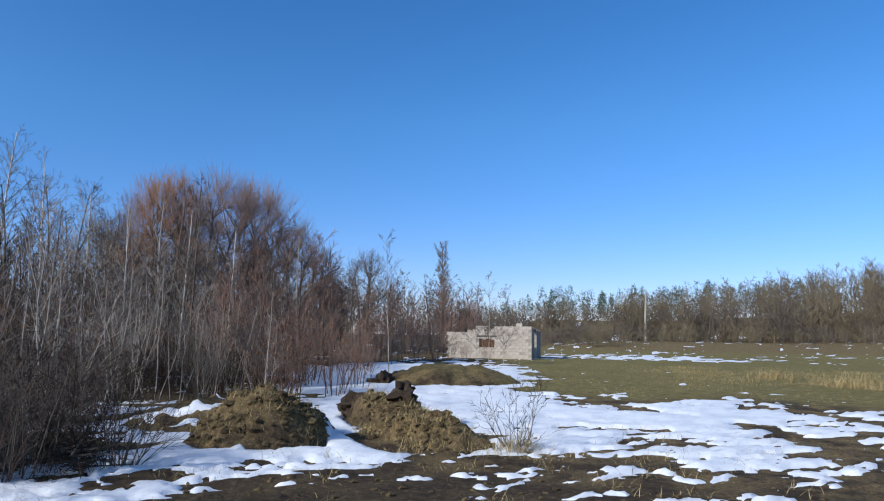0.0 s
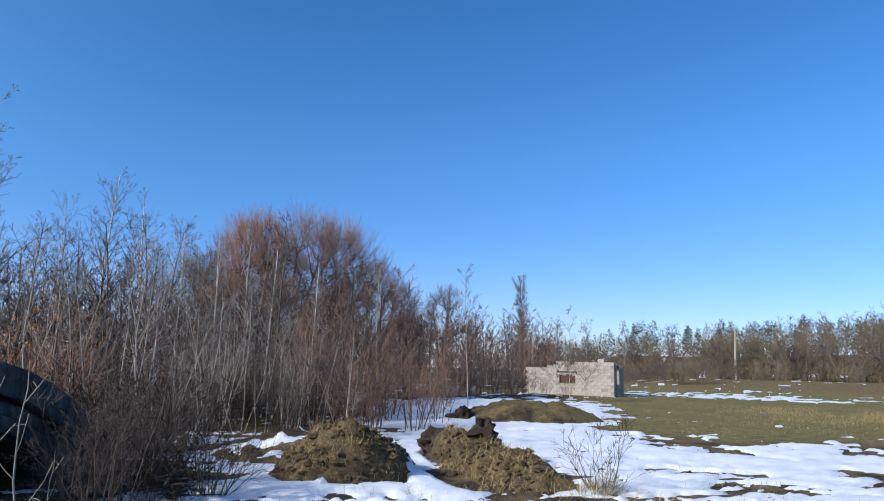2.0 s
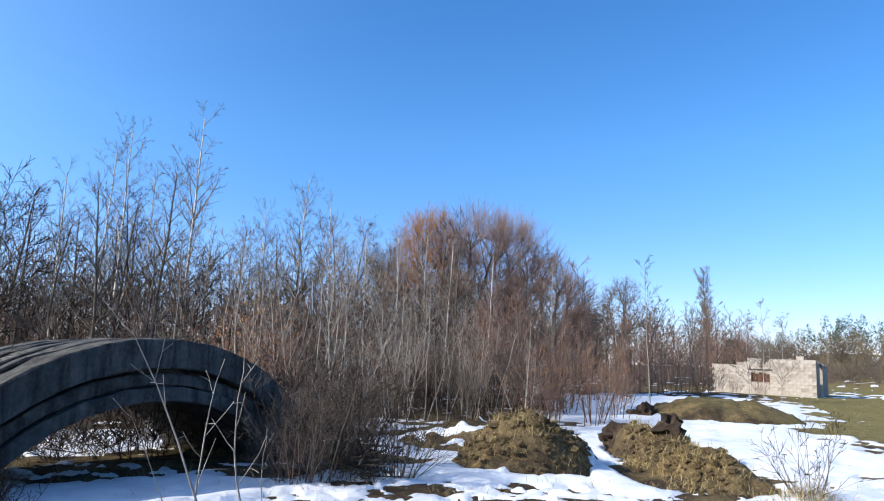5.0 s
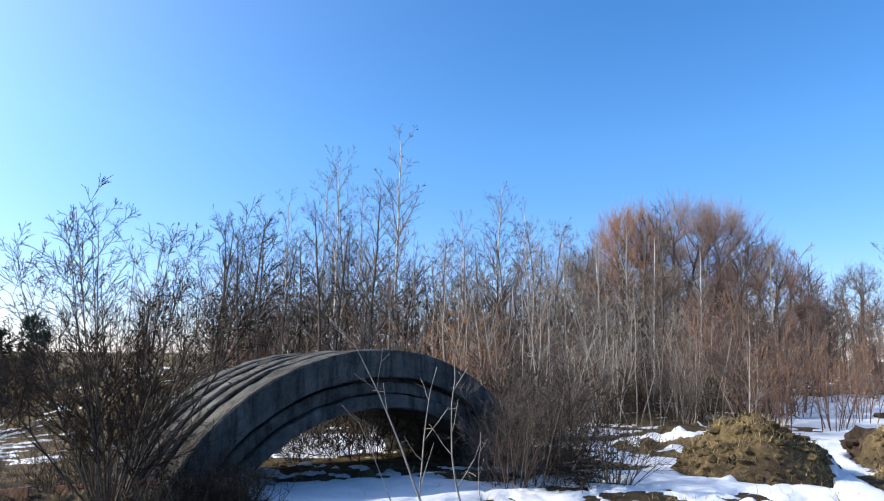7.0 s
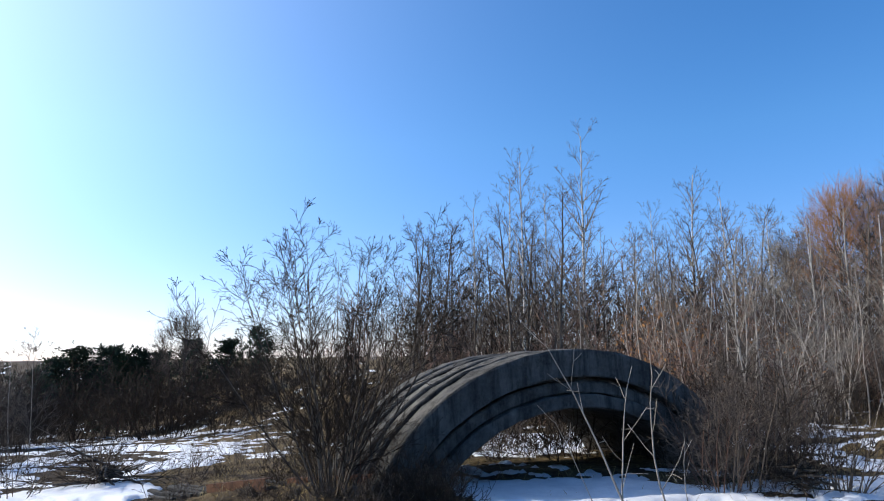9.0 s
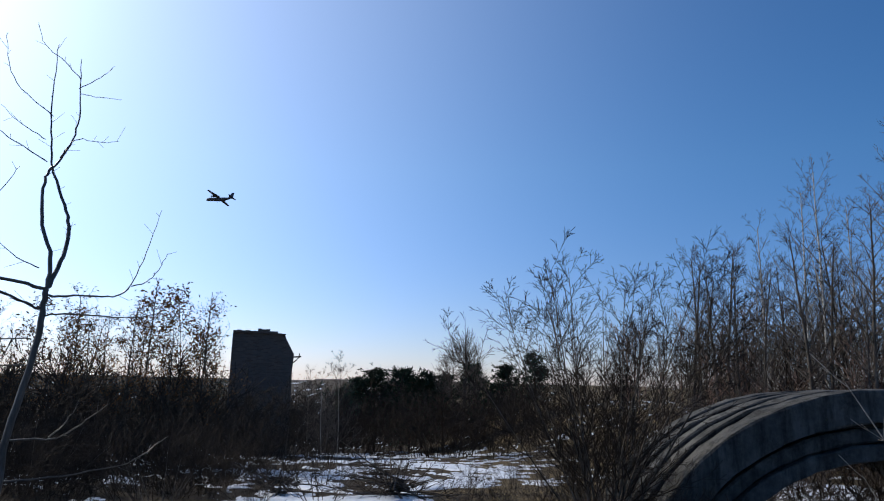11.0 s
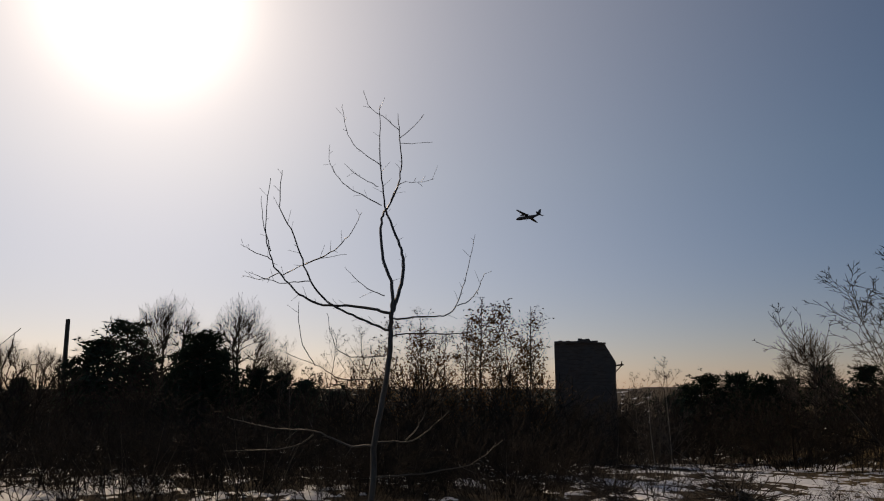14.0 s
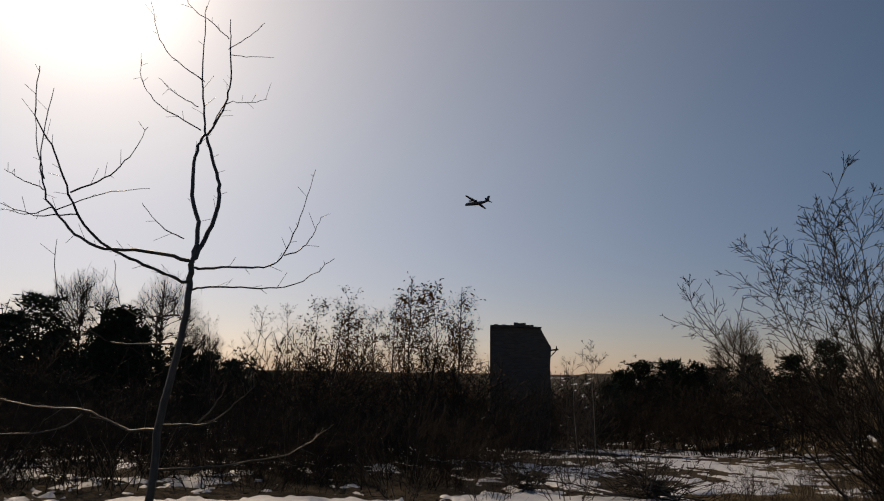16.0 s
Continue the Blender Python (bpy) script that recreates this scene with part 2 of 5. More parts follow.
def ground_material():
    k = Mat("thawed_ground", 0.95, 0.08)
    fine = k.noise(9, 8, 0.7)
    mid = k.noise(1.3, 6, 0.65)
    mud = k.ramp(fine, (0.3, (0.016, 0.012, 0.009)), (0.55, (0.05, 0.037, 0.024)), (0.75, (0.125, 0.092, 0.055)))
    litter = k.ramp(k.noise(17, 8, 0.8), (0.34, (0.022, 0.016, 0.01)), (0.47, (0.1, 0.07, 0.036)), (0.58, (0.22, 0.165, 0.08)), (0.7, (0.42, 0.33, 0.17)))
    litter = k.mix(k.ramp(k.noise(3.2, 5, 0.6), (0.4, (0, 0, 0)), (0.62, (0.65, 0.65, 0.65))), litter, (0.15, 0.112, 0.055))
    grass = k.ramp(k.noise(7, 8, 0.7, stretch=(1, 0.45, 1)), (0.28, (0.075, 0.064, 0.026)), (0.5, (0.145, 0.122, 0.047)), (0.75, (0.27, 0.22, 0.09)))
    at = k.nt.nodes.new("ShaderNodeAttribute")
    at.attribute_name = "cover"
    sep = k.nt.nodes.new("ShaderNodeSeparateColor")
    k.link(at.outputs["Color"], sep.inputs["Color"])
    c = k.mix(k.ramp(mid, (0.42, (0, 0, 0)), (0.6, (1, 1, 1))), mud, litter)
    c = k.mix(sep.outputs["Red"], c, grass)
    c = k.mix(sep.outputs["Green"], c, litter)
    c = k.mix(sep.outputs["Blue"], c, mud)
    k.color(c)
    k.bump(fine, 0.9, 0.06)
    return k.m


def snow_material():
    k = Mat("old_granular_snow", 0.6, 0.35)
    n = k.noise(2.2, 6, 0.65)
    dirt = k.noise(11, 8, 0.75)
    c = k.ramp(n, (0.3, (0.52, 0.55, 0.59)), (0.7, (0.74, 0.755, 0.77)))
    k.color(k.mix(k.ramp(dirt, (0.62, (0, 0, 0)), (0.74, (0.7, 0.7, 0.7))), c, (0.3, 0.26, 0.2)))
    k.bump(k.noise(14, 6, 0.7), 0.5, 0.04)
    k.b.inputs["Subsurface Weight"].default_value = 0.0
    return k.m


GROUND, SNOW = ground_material(), snow_material()


# ---- ground and snow ----
def polar_grid():
    az = np.concatenate([np.arange(50, 242, 0.34), np.arange(242, 410, 3.0)])
    r = [0.0, 0.02]
    while r[-1] < 1600:
        q = r[-1]
        r.append(q * (1.6 if q < 0.6 else 1.07 if q < 4 else 1.0135 if q < 26 else 1.03 if q < 90 else 1.1))
    return np.radians(az), np.array(r)


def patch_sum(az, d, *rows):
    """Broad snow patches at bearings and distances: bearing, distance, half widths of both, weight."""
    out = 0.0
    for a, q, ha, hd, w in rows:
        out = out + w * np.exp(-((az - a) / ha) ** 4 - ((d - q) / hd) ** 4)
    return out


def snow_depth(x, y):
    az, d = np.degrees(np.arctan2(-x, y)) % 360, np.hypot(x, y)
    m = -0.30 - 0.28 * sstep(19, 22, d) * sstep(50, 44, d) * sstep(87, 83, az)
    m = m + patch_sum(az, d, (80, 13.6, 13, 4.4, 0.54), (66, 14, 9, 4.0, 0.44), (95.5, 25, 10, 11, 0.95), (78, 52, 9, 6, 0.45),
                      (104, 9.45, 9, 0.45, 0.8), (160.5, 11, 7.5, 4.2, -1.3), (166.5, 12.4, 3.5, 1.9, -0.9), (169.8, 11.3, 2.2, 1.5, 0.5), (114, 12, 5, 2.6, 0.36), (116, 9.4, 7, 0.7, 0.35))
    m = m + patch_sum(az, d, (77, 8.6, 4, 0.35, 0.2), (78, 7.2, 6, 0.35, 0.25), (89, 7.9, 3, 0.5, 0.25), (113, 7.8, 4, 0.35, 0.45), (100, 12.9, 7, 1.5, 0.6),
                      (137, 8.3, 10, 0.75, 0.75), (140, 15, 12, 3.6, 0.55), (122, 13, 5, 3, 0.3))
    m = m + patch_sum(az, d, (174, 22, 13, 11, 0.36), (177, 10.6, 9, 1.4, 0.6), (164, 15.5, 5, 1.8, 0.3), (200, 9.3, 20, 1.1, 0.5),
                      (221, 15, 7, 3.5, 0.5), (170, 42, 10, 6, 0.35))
    ca, sa_ = math.cos(radians(20)), math.sin(radians(20))
    u, v = x * ca + y * sa_, -x * sa_ + y * ca
    m = m + 1.35 * fbm(u * 0.95, v * 0.42, 31, 5) + 1.35 * fbm(u * 3.4, v * 1.5, 47, 5) + 0.65 * fbm(u * 11.0, v * 6.0, 83, 3)
    for cx, cy, rx, ry, turn, h in MOUNDS[:4]:
        wide_cut = 1.45 if ry < 0.6 else 1.04
        m = m - hump(x, y, cx, cy, rx * 1.04, ry * wide_cut, turn, 4.2, 0.8)
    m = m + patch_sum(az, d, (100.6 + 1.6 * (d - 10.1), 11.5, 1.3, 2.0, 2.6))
    # a trodden track across the snowfield
    t = np.abs((x + 13.5) * 0.42 - (y - 4.6) * 0.91 + 0.25 * np.sin(x * 1.3))
    m = m - 0.5 * np.exp(-(t / 0.22) ** 2) * (x < -9) * (x > -19)
    return m


def build_ground():
    az, r = polar_grid()
    na, nr = len(az), len(r)
    A, R = np.meshgrid(az, r)
    x, y = (-np.sin(A) * R).ravel(), (np.cos(A) * R).ravel()
    z = ground_z(x, y)
    i, j = np.meshgrid(np.arange(na), np.arange(nr - 1))
    k = (i + 1) % na
    faces = np.stack([j * na + i, j * na + k, (j + 1) * na + k, (j + 1) * na + i], -1).reshape(-1, 4)[:, ::-1]
    verts = np.stack([x, y, z], 1)
    centre = np.array([[0, 0, gz(0, 0)]])
    me = mesh_from("ground", np.concatenate([verts, centre]), faces, GROUND)
    deg, d = np.degrees(A).ravel() % 360, R.ravel()
    n = fbm(x * 0.25, y * 0.25, 71)
    grass = sstep(17.5, 20.5, d + 4 * n) * sstep(91, 86, deg + 8 * n)
    grass = np.maximum(grass, hump(x, y, -21.5, -0.9, 1.8, 2.0, 0, 0.5))
    litter = 0.45 * sstep(103, 110, deg + 10 * n) * sstep(11, 14, d + 3 * n)
    for cx, cy, rx, ry, turn, h in MOUNDS[:3]:
        litter = np.maximum(litter, hump(x, y, cx, cy, rx * 1.1, ry * 1.1, turn, 0.5))
    litter = np.maximum(litter, sstep(62, 70, -x) * sstep(4, 14, y + 6 * n) * sstep(110, 96, -x))
    litter = np.maximum(litter, sstep(100, 114, d) * sstep(96, 91, deg))
    mudd = np.maximum(sstep(10, 8, d + 4 * n) * 0.75, sstep(164, 172, deg + 10 * n) * sstep(242, 236, deg))
    cover = np.stack([grass, litter, mudd, np.ones_like(grass)], 1).clip(0, 1)
    cover = np.concatenate([cover, [[0, 0, 1, 1]]])
    at = me.attributes.new("cover", "FLOAT_COLOR", "POINT")
    at.data.foreach_set("color", cover.astype(np.float32).ravel())
    tagged(new("ground", me), "thawing brown ground with mud, leaf litter and matted olive grass", "ground", kind="structure")

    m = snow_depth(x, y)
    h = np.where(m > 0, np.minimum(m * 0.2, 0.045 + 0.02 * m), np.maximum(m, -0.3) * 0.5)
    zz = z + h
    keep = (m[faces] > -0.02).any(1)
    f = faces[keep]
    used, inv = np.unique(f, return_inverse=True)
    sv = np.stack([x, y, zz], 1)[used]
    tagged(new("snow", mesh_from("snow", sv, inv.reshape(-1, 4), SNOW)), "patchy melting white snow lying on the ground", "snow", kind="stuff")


build_ground()


# ---- trees ----
def grow(out, rnd, p, d, length, r, level, spec):
    """Adds the segments of one limb and all that branches from it to out[level]."""
    n = spec["steps"][level]
    last = level == len(spec["steps"]) - 1
    step = length / n
    wob, trop = spec["wob"][level], spec["lift"][level]
    kids = 0 if last else spec["kids"][level]
    first = 0 if last else spec["first"][level]
    slots = sorted(rnd.uniform(first, 1.0) for _ in range(kids))
    turn = rnd.uniform(0, 6.28)
    for i in range(n):
        d = (d + Vector((rnd.gauss(0, wob), rnd.gauss(0, wob), rnd.gauss(0, wob) + trop))).normalized()
        q = p + d * step
        ra, rb = r * (1 - 0.8 * i / n), r * (1 - 0.8 * (i + 1) / n)
        ra, rb = max(ra, spec["thin"]), max(rb, spec["thin"])
        out[level].append((*p, *q, ra, rb))
        while slots and slots[0] <= (i + 1) / n:
            f = slots.pop(0)
            at = p.lerp(q, min(1, max(0, f * n - i)))
            turn += 2.4 + rnd.uniform(-0.5, 0.5)
            side = d.orthogonal().normalized()
            side.rotate(Matrix.Rotation(turn, 3, d))
            ang = radians(spec["angle"][level] * rnd.uniform(0.7, 1.25))
            cd = (d * math.cos(ang) + side * math.sin(ang)).normalized()
            cl = length * spec["ratio"][level] * (1 - spec["taper"][level] * (f - first) / (1 - first + 1e-6)) * rnd.uniform(0.7, 1.2)
            grow(out, rnd, at, cd, cl, max(r * (1 - 0.8 * f) * 0.62, spec["thin"]), level + 1, spec)
        p = q
    if last:
        out["tips"].append((*p, *d))


def stems(rnd, spec, height, count=1, spread=0.0, radius=0.05, lean=0.0):
    out = {i: [] for i in range(len(spec["steps"]))}
    out["tips"] = []
    for i in range(count):
        a = rnd.uniform(0, 6.28)
        q = spread * math.sqrt(rnd.random())
        base = Vector((q * math.cos(a), q * math.sin(a), -0.12))
        b = a + rnd.uniform(-0.6, 0.6)
        tilt = lean * rnd.uniform(0.15, 1.0) if count > 1 else lean * rnd.uniform(-1, 1)
        d = Vector((math.sin(tilt) * math.cos(b), math.sin(tilt) * math.sin(b), math.cos(tilt)))
        grow(out, rnd, base, d, height * rnd.uniform(0.72, 1.0) if count > 1 else height, radius * rnd.uniform(0.7, 1.1), 0, spec)
    return out


SPEC = {
    "birch": dict(steps=(13, 4, 2, 1), kids=(30, 6, 3), first=(0.26, 0.15, 0.15), angle=(38, 37, 34), ratio=(0.31, 0.36, 0.5), taper=(0.72, 0.5, 0.3),
                  wob=(0.012, 0.03, 0.05, 0.06), lift=(0.012, 0.035, 0.03, 0.03), thin=0.0042),
    "alder": dict(steps=(9, 3, 2, 1), kids=(24, 7, 3), first=(0.2, 0.1, 0.1), angle=(44, 40, 38), ratio=(0.34, 0.38, 0.5), taper=(0.7, 0.5, 0.3),
                  wob=(0.03, 0.04, 0.06, 0.06), lift=(0.02, 0.045, 0.03, 0.03), thin=0.0045),
    "thicket": dict(steps=(7, 3, 2, 1), kids=(12, 5, 2), first=(0.22, 0.1, 0.1), angle=(38, 40, 38), ratio=(0.36, 0.4, 0.5), taper=(0.65, 0.5, 0.3),
                    wob=(0.065, 0.07, 0.07, 0.07), lift=(0.02, 0.05, 0.04, 0.03), thin=0.005),
    "shrub": dict(steps=(6, 2, 1), kids=(7, 3), first=(0.2, 0.12), angle=(38, 36), ratio=(0.42, 0.5), taper=(0.55, 0.35),
                  wob=(0.06, 0.08, 0.1), lift=(0.0, 0.04, 0.05), thin=0.003),
    "bramble": dict(steps=(6, 2, 1), kids=(10, 5), first=(0.12, 0.1), angle=(46, 46), ratio=(0.4, 0.45), taper=(0.45, 0.3),
                    wob=(0.07, 0.08, 0.1), lift=(0.0, 0.03, 0.02), thin=0.0026),
    "sapling": dict(steps=(8, 3, 2), kids=(4, 1), first=(0.35, 0.3), angle=(40, 50), ratio=(0.26, 0.4), taper=(0.4, 0.3),
                    wob=(0.085, 0.1, 0.1), lift=(0.03, 0.03, 0.0), thin=0.003),
    "scrub": dict(steps=(3, 2, 1), kids=(6, 3), first=(0.15, 0.15), angle=(44, 46), ratio=(0.5, 0.5), taper=(0.3, 0.3),
                  wob=(0.07, 0.08, 0.1), lift=(0.02, 0.05, 0.05), thin=0.006),
    "bush": dict(steps=(7, 3, 2, 1), kids=(16, 6, 3), first=(0.2, 0.12, 0.1), angle=(40, 40, 36), ratio=(0.28, 0.42, 0.5), taper=(0.55, 0.4, 0.3),
                 wob=(0.02, 0.045, 0.07, 0.08), lift=(0.012, 0.03, 0.02, 0.02), thin=0.0024),
    "far": dict(steps=(4, 2, 1), kids=(17, 5), first=(0.2, 0.2), angle=(42, 38), ratio=(0.33, 0.42), taper=(0.6, 0.3),
                wob=(0.05, 0.08, 0.1), lift=(0.03, 0.08, 0.04), thin=0.018),
    "poplar": dict(steps=(12, 4, 2), kids=(95, 8), first=(0.06, 0.15), angle=(38, 30), ratio=(0.17, 0.45), taper=(0.3, 0.3),
                   wob=(0.015, 0.05, 0.06), lift=(0.02, 0.14, 0.1), thin=0.03),
}


def leaf_quads(rnd, tips, size, per=2, spread=0.12, hang=0.5):
    v, f = [], []
    for t in tips:
        for _ in range(per):
            c = Vector(t[:3]) + Vector([rnd.gauss(0, spread) for _ in range(3)])
            a = Vector([rnd.gauss(0, 1) for _ in range(3)]).normalized()
            b = a.orthogonal().normalized()
            s = size * rnd.uniform(0.6, 1.3)
            n = len(v)
            v += [c - a * s, c + b * s * 0.45, c + a * s, c - b * s * 0.45]
            f.append((n, n + 1, n + 2, n + 3))
    return np.array([tuple(q) for q in v]), np.array(f)


def two_tone(name, low, high, sides, mats):
    """Stem and twigs in one mesh, with a material each."""
    v0, f0 = tubes(low, sides)
    parts_v, quads, index = [v0], [f0], [np.zeros(len(f0))]
    if high:
        v1, f1 = tubes(high, 3)
        parts_v.append(v1)
        quads.append(f1 + len(v0))
        index.append(np.ones(len(f1)))
    me = mesh_from(name, np.concatenate(parts_v), np.concatenate(quads))
    for m in mats:
        me.materials.append(m)
    me.polygons.foreach_set("material_index", np.concatenate(index).astype(np.int32))
    return me


def tree(kind, seed, name, height, bark_mat, twig_mat, label, category, group="", count=1, spread=0.0, radius=0.06, lean=0.0,
         leaves=None, thin=None, limb_mat=None):
    """A bare tree or shrub at the origin: an Empty with its trunk and crown, or its stems, and any leaves."""
    rnd = random.Random(seed)
    spec = dict(SPEC[kind])
    if thin:
        spec["thin"] = thin
    top = tagged(new(name), label, category, group)
    levels = range(1, len(spec["steps"]))
    tips = []
    for i in range(count):
        g = {q: [] for q in range(len(spec["steps"]))}
        g["tips"] = []
        a, q = rnd.uniform(0, 6.28) if count < 3 else 6.283 * (i + rnd.random() * 0.7) / count, spread * math.sqrt(rnd.random())
        tilt = lean * (rnd.uniform(0.1, 1.0) if count > 1 else rnd.uniform(-1, 1))
        d = Vector((math.sin(tilt) * math.cos(a), math.sin(tilt) * math.sin(a), math.cos(tilt)))
        tall = height * (rnd.uniform(0.72, 1.0) if count > 1 else 1.0)
        grow(g, rnd, Vector((q * math.cos(a), q * math.sin(a), -0.12)), d, tall, radius * rnd.uniform(0.75, 1.1), 0, spec)
        high = [x for l in levels for x in g[l]]
        sides = 6 if radius > 0.04 else 4
        if count == 1:
            part_mesh("trunk", mesh_from("trunk", *tubes(g[0], sides), bark_mat), top)
            part_mesh("crown", two_tone("crown", g[1], [x for l in levels[1:] for x in g[l]], 3, (limb_mat or bark_mat, twig_mat)), top)
        else:
            part_mesh("stem", two_tone("stem", g[0], high, sides, (bark_mat, twig_mat)), top)
        tips += g["tips"]
    if leaves:
        v, f = leaf_quads(rnd, tips, *leaves)
        part_mesh("foliage", mesh_from("foliage", v, f, LEAF, False), top, "withered brown leaves")
    return top


def put(ob, az, d, scale=1.0, turn=0.0, sink=0.0, first=False):
    x, y = spot(az, d)
    m = pose(x, y, gz(x, y) - sink, 0, 0, turn)
    if first:
        ob.matrix_basis = m
        ob.scale = (scale,) * 3
        return ob
    c = copy_thing(ob, m)
    c.scale = (scale,) * 3
    return c


def scatter(kinds, spots, seed):
    """Puts each of the kinds once, then copies: rows of bearing, distance, scale."""
    rnd = random.Random(seed)
    fresh = set()
    for i, (az, d, s) in enumerate(spots):
        k = kinds[i % len(kinds)] if i < len(kinds) else rnd.choice(kinds)
        put(k, az, d, s, rnd.uniform(0, 360), 0.03, first=id(k) not in fresh)
        fresh.add(id(k))


def bank(seed, n, az, d, s):
    rnd = random.Random(seed)
    return [(rnd.uniform(*az), rnd.uniform(*d), rnd.uniform(*s)) for _ in range(n)]


def joined(name, protos, spots, seed, materials, label, category):
    """Uncountable growth as one object: each prototype's tubes set down at many spots."""
    rnd = random.Random(seed)
    vs, fs, ms, n = [], [], [], 0
    for az, d, s in spots:
        v, f, mi = rnd.choice(protos)
        x, y = spot(az, d)
        a = rnd.uniform(0, 6.28)
        c, q = math.cos(a), math.sin(a)
        rot = np.array([[c, -q, 0], [q, c, 0], [0, 0, 1]])
        vs.append(v @ rot.T * s + np.array([x, y, gz(x, y) - 0.05]))
        fs.append(f + n)
        ms.append(np.full(len(f), mi))
        n += len(v)
    me = mesh_from(name, np.concatenate(vs), np.concatenate(fs))
    for m in materials:
        me.materials.append(m)
    me.polygons.foreach_set("material_index", np.concatenate(ms).astype(np.int32))
    return tagged(new(name, me), label, category, kind="stuff")


def proto(kind, seed, height, mat_index, **kw):
    rnd = random.Random(seed)
    thin = kw.pop("thin", None)
    spec = dict(SPEC[kind])
    if thin:
        spec["thin"] = thin
    g = stems(rnd, spec, height, **kw)
    v, f = tubes([s for i in range(len(spec["steps"])) for s in g[i]], 3)
    return v, f, mat_index


# ---- the wood ----
birches = [tree("birch", 11 + i, "birch_tree", 9.6, BIRCH, TWIG, "tall bare white-barked birch with thin ascending branches", "tree",
                "birches of the wood", radius=0.085, lean=0.015, limb_mat=TWIG_GREY) for i in range(3)]
scatter(birches, [(135.2, 24, 1.03), (139.8, 25, 0.98), (126.4, 28, 0.9), (141.2, 26, 0.95), (137.6, 25.5, 0.86), (129.2, 26, 0.74), (123.4, 29, 0.82),
                  (120.6, 30, 0.76), (143.6, 27, 0.86), (118, 27, 0.66), (133, 27, 0.66), (114, 22, 0.56), (110.5, 21, 0.5)], 1)
small_birches = [tree("alder", 31 + i, "young_birch", 4.4, BARK_PALE, TWIG, "slender bare young birch with pale bark", "tree", "young birches",
                      radius=0.019, lean=0.12, limb_mat=TWIG) for i in range(2)]
scatter(small_birches, [(97.4, 21.5, 1.0), (107.2, 13.4, 0.6), (89.2, 36, 1.05), (88, 35.5, 0.9), (90.2, 36.5, 0.95),
                        (100.5, 20, 0.55), (178.4, 19, 0.62), (177.2, 20, 0.75)] + bank(36, 6, (111, 136), (17, 25), (0.8, 1.25)), 2)
alders = [tree("alder", 51 + i, "bare_tree", 7.4, BARK_PALE if i == 1 else BARK, TWIG_GREY if i == 1 else TWIG_DARK if i == 2 else TWIG, "bare grey-brown deciduous tree of the wood", "tree",
               "trees of the wood", radius=0.075, lean=0.08) for i in range(4)]
scatter(alders, bank(5, 34, (113, 141), (21, 33), (0.66, 0.98)) + bank(6, 13, (137, 152), (22, 32), (0.75, 1.0)) + bank(8, 8, (104, 112), (26, 36), (0.5, 0.75)), 3)
thick_reds = [tree("thicket", 71 + i, "bare_tree", 5.2, BARK_RED, TWIG_RED, "bare thicket tree with reddish twigs", "tree",
                   "trees of the wood", radius=0.045, lean=0.12, count=3, spread=0.3) for i in range(3)]
scatter(thick_reds, bank(9, 14, (103, 112), (19, 31), (0.6, 0.9)) + bank(10, 6, (112, 126), (22, 33), (0.7, 0.9)) + bank(38, 5, (98, 105), (30, 42), (0.35, 0.5)), 4)

# the large willows with their rounded crowns
def curve(a, b, pull, n):
    """Points along a bow from a to b that sets off in the direction of pull."""
    m = a + pull
    return [a * (1 - t) ** 2 + m * 2 * t * (1 - t) + b * t * t for t in np.linspace(0, 1, n + 1)]


